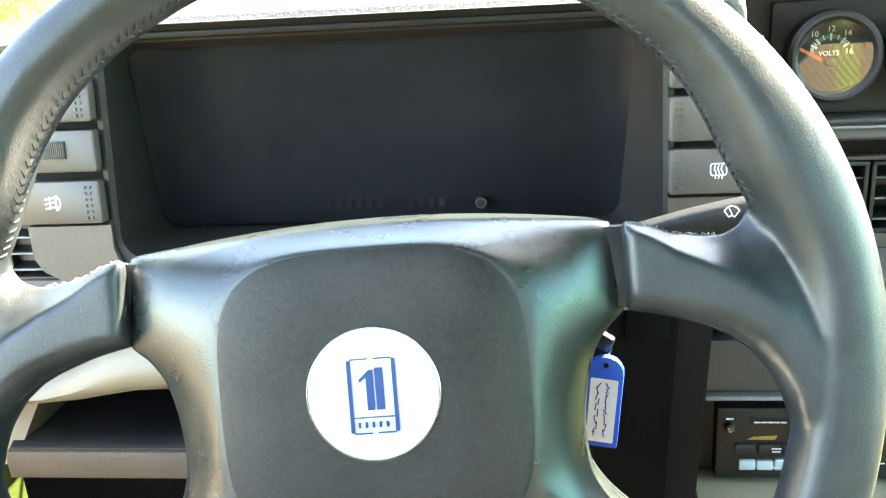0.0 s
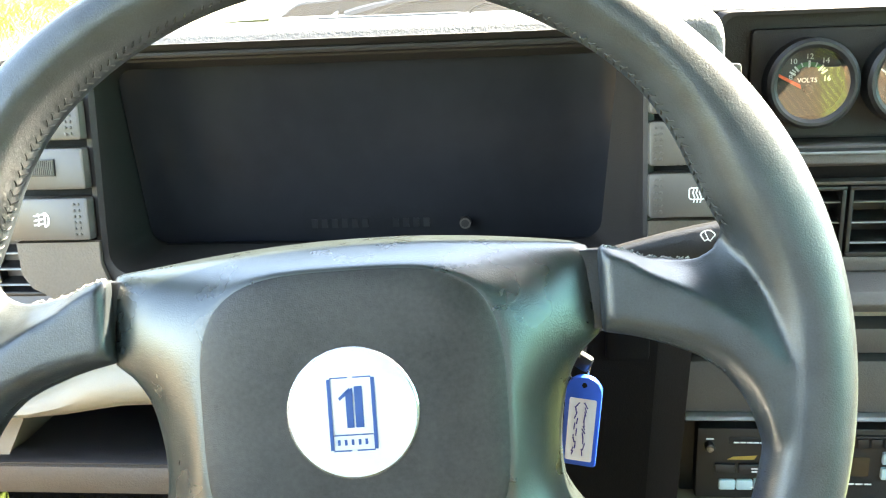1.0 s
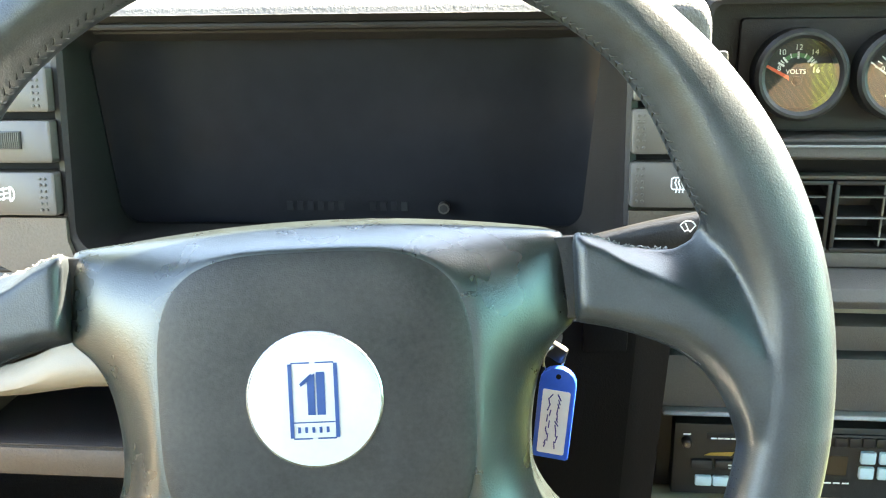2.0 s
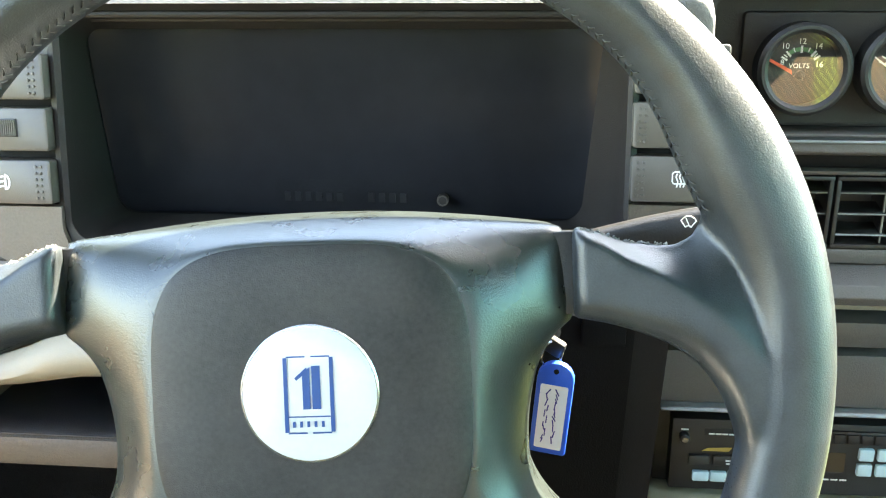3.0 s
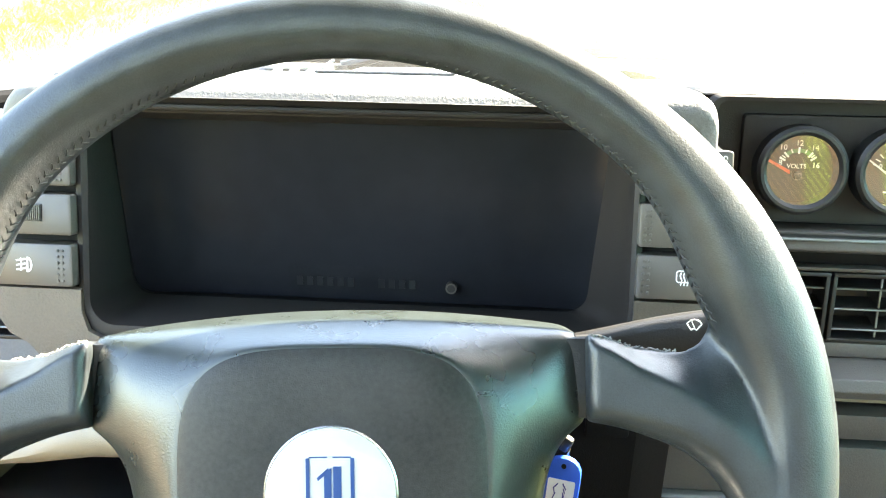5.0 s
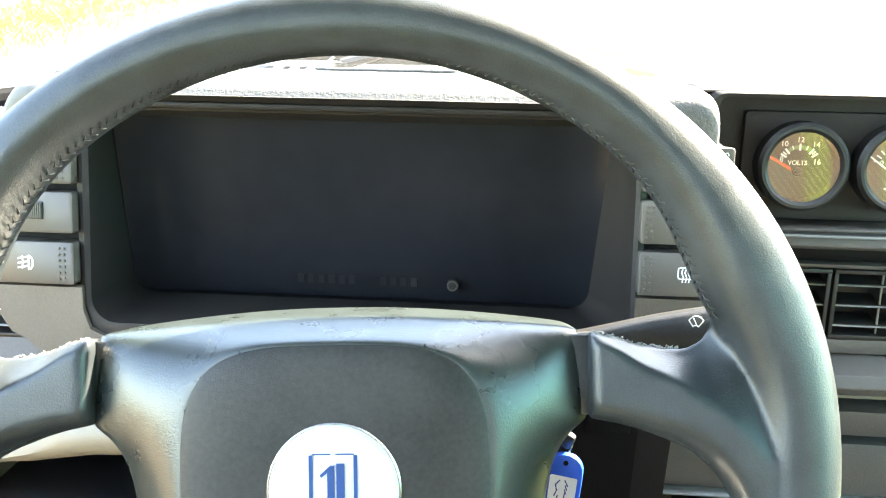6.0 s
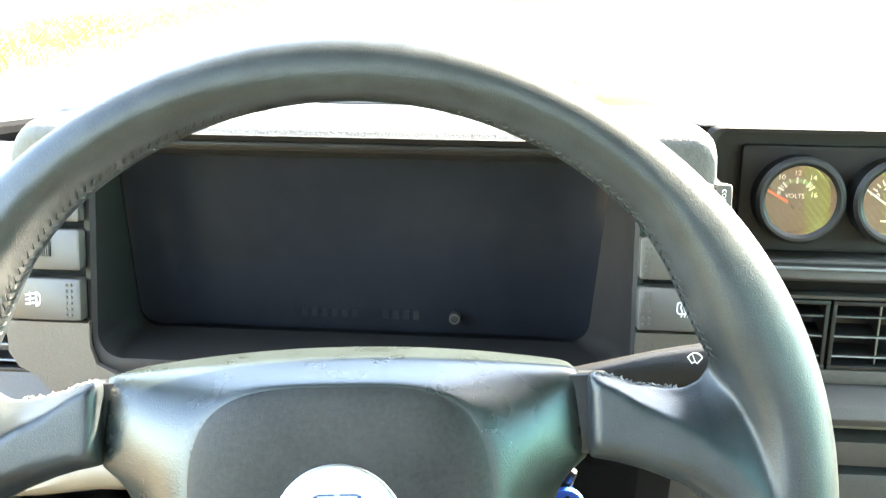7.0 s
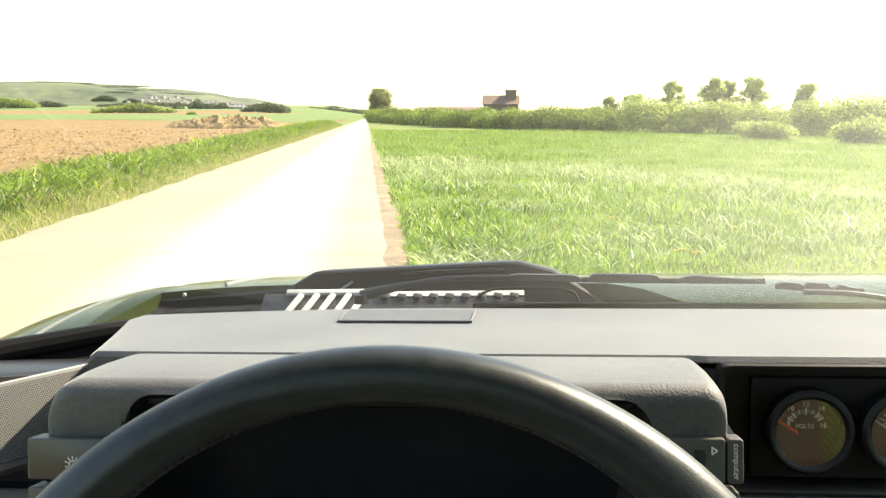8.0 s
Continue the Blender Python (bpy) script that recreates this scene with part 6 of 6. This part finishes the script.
for k in range(2600):
    y = 12 + 70 * g.rand() ** 1.5
    x = road_l(y) - 2.9 - (4 + y * 0.75) * g.rand()
    r = (0.012 + 0.030 * g.rand() ** 2) * (1 + y / 40)
    i = len(verts)
    for dx, dy, dz in ((1, 0, 0), (0, 1, 0), (-1, 0, 0), (0, -1, 0), (0, 0, 1)):
        verts.append((x + r * dx * g.uniform(0.6, 1.3), y + r * dy * g.uniform(0.6, 1.3), 0.05 + r * dz * g.uniform(0.6, 1.0)))
    faces += [(i, i + 1, i + 4), (i + 1, i + 2, i + 4), (i + 2, i + 3, i + 4), (i + 3, i, i + 4)]
mesh_thing("field_stones", verts, faces, FIELD_STONE, None, "pale stones scattered on the ploughed field", "stones", "stuff")
# transverse joints of the concrete road
for k in range(5):
    y = 7.6 + 5.5 * k
    bm = bmesh.new()
    xa, xb = road_l(y) + 0.1, road_r(y) - 0.12
    sheet(bm, [[(xa + (xb - xa) * q / 6, y + dy + 0.02 * math.sin(q * 2.1) + 0.17 * (xa + (xb - xa) * q / 6 - xa), 0.004 + 0.025 * (1 - abs(q / 3 - 1))) for q in range(7)] for dy in (0, 0.007)])
    tagged(part("road_joint", bm, RUBBER), "dark joint across the concrete road", "joint", kind="structure")


# dirt heap
def heap(cx, cy, rx, ry, h, seed):
    bm = bmesh.new()
    rows = []
    for i in range(36):
        row = []
        for j in range(110):
            u, v = -1 + 2 * j / 109, -1 + 2 * i / 35
            e = max(0.0, 1 - u * u) * max(0.0, 1 - v * v)
            n1 = noise.noise((u * 4 + seed, v * 3, 1)) * 0.5 + noise.noise((u * 11, v * 7, seed)) * 0.45 + 0.30 * noise.noise((u * 27, v * 16, seed))
            row.append((cx + u * rx, cy + v * ry, h * max(0, e ** 0.6 * (0.70 + 0.75 * n1)) - 0.02))
        rows.append(row)
    sheet(bm, rows)
    return tagged(part("earth_heap", bm, HEAP_SOIL), "long heap of brown earth at the field's edge", "earth heap")


heap(-26.4, 80.0, 5.4, 2.4, 1.28, 3.0)


def leaf_cloud(centres, count, size, seed):
    """Small leaf clumps scattered on the skins of uneven blobs (x, y, z, rx, ry, rz)."""
    g = np.random.RandomState(seed)
    verts, faces = [], []
    w = np.array([c[3] * c[5] for c in centres])
    pick = g.choice(len(centres), count, p=w / w.sum())
    for k in pick:
        cx, cy, cz, rx, ry, rz = centres[k]
        d = g.normal(size=3)
        d /= np.linalg.norm(d)
        r = 0.2 + 1.05 * g.rand() ** 0.7
        p = np.array((cx + d[0] * rx * r, cy + d[1] * ry * r, max(0.05, cz + d[2] * rz * r)))
        a, b = g.normal(size=3), g.normal(size=3)
        a /= np.linalg.norm(a)
        b -= a * (a @ b)
        b /= np.linalg.norm(b)
        s = size * (0.6 + 0.8 * g.rand())
        i = len(verts)
        verts += [tuple(p - a * s), tuple(p + b * s * 0.55), tuple(p + a * s), tuple(p - b * s * 0.55)]
        faces.append((i, i + 1, i + 2, i + 3))
    return verts, faces


def bush(x, y, w, h, seed, label="leafy green hedge bush", mat=None, depth=None, count=1400, size=0.10, group="hedge bushes"):
    b = thing("bush", (x, y, 0), label, "bush", group)
    g = np.random.RandomState(seed)
    cs = [(x + g.uniform(-0.35, 0.35) * w, y + g.uniform(-0.3, 0.3) * (depth or w), h * g.uniform(0.28, 0.62), w * g.uniform(0.2, 0.34), (depth or w) * 0.3, h * g.uniform(0.28, 0.42)) for _ in range(9)]
    v, f = leaf_cloud(cs, count, size, seed)
    mesh_thing("foliage", v, f, mat or LEAF, b)
    bm = bmesh.new()
    for k in range(3):
        tube(bm, [(x + g.uniform(-0.2, 0.2) * w, y, 0), (x + g.uniform(-0.3, 0.3) * w, y, h * 0.5)], [0.04, 0.015], 5)
    part("stem", bm, BARK, b)
    return b


def tree(x, y, h, w, seed, label, mat=None, count=2600, size=0.22, trunk=0.22, lump=1.0):
    t = thing("tree", (x, y, 0), label, "tree", "field trees")
    g = np.random.RandomState(seed)
    bm = bmesh.new()
    tube(bm, [(x, y, 0), (x + 0.02 * h, y, h * trunk), (x + 0.01 * h, y, h * 0.85)], [h * 0.028, h * 0.02, h * 0.006], 8)
    cs = []
    low = trunk
    for k in range(46):
        f = g.rand()
        z = h * (low + (0.97 - low) * f)
        wide = 0.5 * w * math.sqrt(max(0.05, 1 - (2 * f - 0.85) ** 2 / 1.8)) * (0.82 + 0.18 * math.sin(7 * f + seed))
        a, rr = g.uniform(0, 6.28), math.sqrt(g.rand())
        px, py = x + math.cos(a) * rr * wide * 0.85, y + math.sin(a) * rr * wide * 0.85
        if k % 3 == 0:
            tube(bm, [(x + 0.015 * h, y, h * low * 0.8 + (z - h * low) * 0.3), (px, py, z)], [h * 0.009, h * 0.003], 5)
        b = g.uniform(0.05, 0.15) * w * lump
        cs.append((px, py, z, b, b, b * 0.8))
    part("trunk", bm, BARK, t)
    v, f = leaf_cloud(cs, count, size, seed)
    mesh_thing("crown", v, f, mat or LEAF, t)
    return t


# hedge along the meadow's far edge
HEDGE = [(-23.7, 137.0), (-17.0, 114.7), (-12.0, 99.5), (-7.6, 86.5), (-2.2, 77.0), (2.1, 72.4), (5.4, 66.5)]
for k in range(24):
    s = 6 * (k + 0.5) / 24
    i = int(s)
    (xa, ya), (xb, yb) = HEDGE[i], HEDGE[i + 1]
    x, y = xa + (xb - xa) * (s - i), ya + (yb - ya) * (s - i) + 1.0
    bush(x, y, 3.4 + 0.5 * math.sin(k * 1.7), 1.62 + 0.16 * math.sin(k * 2.1) + 0.004 * (y - 66), 30 + k, mat=HEDGE_LEAF, depth=2.4, count=6500, size=0.085)
# looser scrub on the right
for k, (x, y, w, h) in enumerate(((6.6, 62, 2.8, 2.3), (8.2, 63, 2.8, 2.1), (9.8, 61, 3.0, 2.2), (11.6, 60, 3.2, 2.3), (13.5, 58, 3.4, 2.1), (10.8, 47.0, 2.3, 0.85), (8.9, 60.0, 2.0, 0.9), (15.5, 55, 3.6, 2.2), (17.5, 52, 3.6, 2.3), (19.6, 50, 3.4, 2.1), (13.1, 40.5, 1.6, 1.15), (22.0, 47, 3.5, 2.2), (24.5, 46, 3.5, 2.4), (16.5, 42, 2.2, 1.3))):
    bush(x, y, w, h, 70 + k, "loose pale green scrub at the meadow's edge", depth=2.6, count=6500, size=0.070, group="meadow scrub")
for k, (x, y, h, w) in enumerate(((12.3, 90, 4.0, 3.0), (16.1, 90, 4.4, 3.1), (17.6, 91, 4.2, 2.2), (19.5, 90, 4.4, 3.5), (24.2, 90, 3.9, 3.0), (9.3, 95, 3.1, 2.4), (7.3, 98, 2.9, 1.8))):
    tree(x, y, h, w, 110 + k, "slender green field tree with a loose crown", count=6500, size=0.085, trunk=0.34)
tree(-40.3, 245, 7.4, 7.4, 140, "round grey-green tree at the roadside", ROADSIDE_LEAF, 14000, 0.20, 0.10, 1.8)

# barn beyond the hedge
barn = thing("barn", (-14, 300, 0), "dark weathered wooden barn with a tiled roof and tower", "barn")
bm = bmesh.new()
BX0, BX1, BY = -17.0, -6.2, 300.0
box(bm, BX0, BX1, BY, BY + 9, 0, 4.2)
part("barn_wall", bm, BARN_WOOD, barn)
bm = bmesh.new()
loft(bm, [[(BX0 - 0.4, BY - 0.5, 4.2), (BX0 - 0.4, BY + 4.5, 7.0), (BX0 - 0.4, BY + 9.5, 4.2)], [(BX1 + 0.4, BY - 0.5, 4.2), (BX1 + 0.4, BY + 4.5, 7.0), (BX1 + 0.4, BY + 9.5, 4.2)]])
part("barn_roof", bm, ROOF_TILE, barn)
bm = bmesh.new()
box(bm, -10.2, -6.8, BY + 2, BY + 6, 4.5, 8.3)
tower = part("tower", bm, BARN_WOOD, barn)
bm = bmesh.new()
box(bm, -10.4, -6.6, BY + 1.8, BY + 6.2, 8.3, 8.7)
part("tower_roof", bm, ROOF_TILE, tower)
shed = thing("long_shed", (-28, 310, 0), "long low shed with a brown roof behind the hedge", "shed")
bm = bmesh.new()
box(bm, -39, -15, 310, 317, 0, 2.3)
part("shed_wall", bm, BARN_WOOD, shed)
bm = bmesh.new()
loft(bm, [[(-39.4, 309.6, 2.3), (-39.4, 313.5, 3.4), (-39.4, 317.4, 2.3)], [(-14.6, 309.6, 2.3), (-14.6, 313.5, 3.4), (-14.6, 317.4, 2.3)]])
part("shed_roof", bm, ROOF_TILE, shed)

# far strips of crop and bare field on the rising land
for xl, xr, y0, y1, mat, lab in ((-420, -58, 196, 300, FIELD_FAR, "far strip of bright green crop"), (-700, -110, 300, 470, SOIL, "far strip of bare field"), (-900, -5, 470, 1000, FIELD_FAR, "far green field"),
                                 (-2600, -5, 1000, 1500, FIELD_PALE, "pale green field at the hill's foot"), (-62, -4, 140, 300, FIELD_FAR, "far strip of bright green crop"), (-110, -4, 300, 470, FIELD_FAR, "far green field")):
    bm = bmesh.new()
    rows = []
    for k in range(9):
        y = y0 + (y1 - y0) * k / 8
        right = road_l(y) - 4 if xr > -10 else xr
        row = []
        for q in range(17):
            x = xl + (right - xl) * (1 - (1 - q / 16) ** 2)
            row.append((x, y, rise(y) * max(0.0, min(1.0, (road_l(y) - 4 - x) / 60)) + (0.05 if xr > -80 else 0.03)))
        rows.append(row)
    sheet(bm, rows)
    tagged(part("far_field", bm, mat), lab, "field", kind="structure")


def swell(q, n):
    """Woods thin out towards their ends."""
    return 0.45 + 0.55 * math.sin(math.pi * (q + 0.5) / n)


def copse(x, y, w, h, seed, mat, label, z=None):
    g = np.random.RandomState(seed)
    n = max(6, int(w / h * 1.8))
    base = rise(y) if z is None else z
    cs = [(x + w * (q / (n - 1) - 0.5), y + g.uniform(-2, 2), base + h * g.uniform(0.35, 0.5) * swell(q, n), w / n * 1.0, h * 0.5, h * g.uniform(0.35, 0.55) * swell(q, n)) for q in range(n)]
    v, f = leaf_cloud(cs, 460 * n if n < 14 else 6000, h * 0.10, seed)
    return mesh_thing("copse", v, f, mat, None, label, "trees", "stuff")


copse(-147.5, 340, 28, 3.6, 201, LEAF, "low rounded thicket in the fields", 1.5)
copse(-405, 700, 42, 8.6, 202, LEAF, "low rounded thicket in the fields")
copse(-478, 900, 30, 6.6, 209, DARK_LEAF, "dark line of distant trees")
copse(-231.5, 600, 5, 5.8, 210, DARK_LEAF, "dark clump of distant trees", 3.2)
copse(-218, 600, 9, 7.6, 211, DARK_LEAF, "dark clump of distant trees", 3.0)
copse(-206, 600, 17, 6.2, 212, DARK_LEAF, "dark line of distant trees", 3.0)
copse(-121.3, 420, 18.5, 4.6, 203, DARK_LEAF, "dark square wood in the fields", 1.9)
copse(-110.7, 300, 2.4, 1.4, 213, LEAF, "small round bush in the fields", 0.8)
copse(-205, 900, 76, 7.5, 204, HAZED_FAR_LEAF, "line of distant trees, paled in colour for haze", 0.8)
copse(-420, 1000, 110, 6, 205, HAZED_FAR_LEAF, "line of distant trees, paled in colour for haze")
copse(-170, 950, 60, 5, 207, HAZED_FAR_LEAF, "line of distant trees, paled in colour for haze", 0.5)
copse(120, 900, 260, 7, 208, HAZED_FAR_LEAF, "line of distant trees, paled in colour for haze", 0.0)
hall = thing("farm_hall", (-192.7, 600, 3.4), "low white farm hall among distant trees", "building")
bm = bmesh.new()
box(bm, -197, -188.5, 600, 606, 3.0, 5.6)
part("wall", bm, PLASTER, hall)
bm = bmesh.new()
loft(bm, [[(-197.4, 599.5, 5.6), (-197.4, 603, 6.7), (-197.4, 606.5, 5.6)], [(-188.1, 599.5, 5.6), (-188.1, 603, 6.7), (-188.1, 606.5, 5.6)]])
part("roof", bm, HAZED_VILLAGE_ROOF, hall)


CREST = [(-1300, 63), (-880, 60), (-760, 44), (-614, 22), (-480, 14), (-370, 9), (-150, 4), (800, 2)]


def hill_z(x, y):
    v = (y - 1500) / 900
    up = math.sin(math.pi * min(1, v * 4.0) / 2)
    return rise(1500) * (1 - up) * (x < -300) + spline(CREST, x) * up + 4 * up * noise.noise((x * 0.01, y * 0.01, 5)) - 0.5


bm = bmesh.new()
rows = []
for i in range(14):
    v = i / 13
    y = 1500 + 900 * v
    row = []
    for j in range(60):
        x = -2200 + 3000 * j / 59
        row.append((x, y, hill_z(x, y)))
    rows.append(row)
sheet(bm, rows)
tagged(part("far_hill", bm, HILL), "hazy green hill with woods and fields", "hill", kind="structure")
g = np.random.RandomState(21)
copse(-727, 1555, 32, 11, 220, DARK_LEAF, "dark wood at the hill's foot", hill_z(-727, 1555) - 2)
copse(-679, 1555, 24, 9, 221, DARK_LEAF, "dark wood at the hill's foot", hill_z(-679, 1555) - 2)
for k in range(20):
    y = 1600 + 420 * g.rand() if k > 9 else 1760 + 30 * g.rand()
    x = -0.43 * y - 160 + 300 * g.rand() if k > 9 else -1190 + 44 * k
    copse(x, y, 50 + 60 * g.rand(), 3.5 + 1.5 * g.rand(), 230 + k, HAZED_HILL_LEAF, "woods on the far hillside with haze put into their colour", hill_z(x, y) - 1.5)
for k in range(90):
    x = -690 + 150 * g.rand()
    y = 1540 + 240 * g.rand()
    z = hill_z(x, y)
    h = thing("village_house", (x, y, z), "small pale distant village house", "house", "distant village")
    bm = bmesh.new()
    w = 3.5 + 4 * g.rand()
    box(bm, x - w / 2, x + w / 2, y, y + 8, z - 6, z + 2.4)
    part("wall", bm, PLASTER, h)
    bm = bmesh.new()
    loft(bm, [[(x - w / 2 - 0.4, y - 0.5, z + 2.4), (x - w / 2 - 0.4, y + 4, z + 4.2), (x - w / 2 - 0.4, y + 8.5, z + 2.4)], [(x + w / 2 + 0.4, y - 0.5, z + 2.4), (x + w / 2 + 0.4, y + 4, z + 4.2), (x + w / 2 + 0.4, y + 8.5, z + 2.4)]])
    part("roof", bm, HAZED_VILLAGE_ROOF, h)
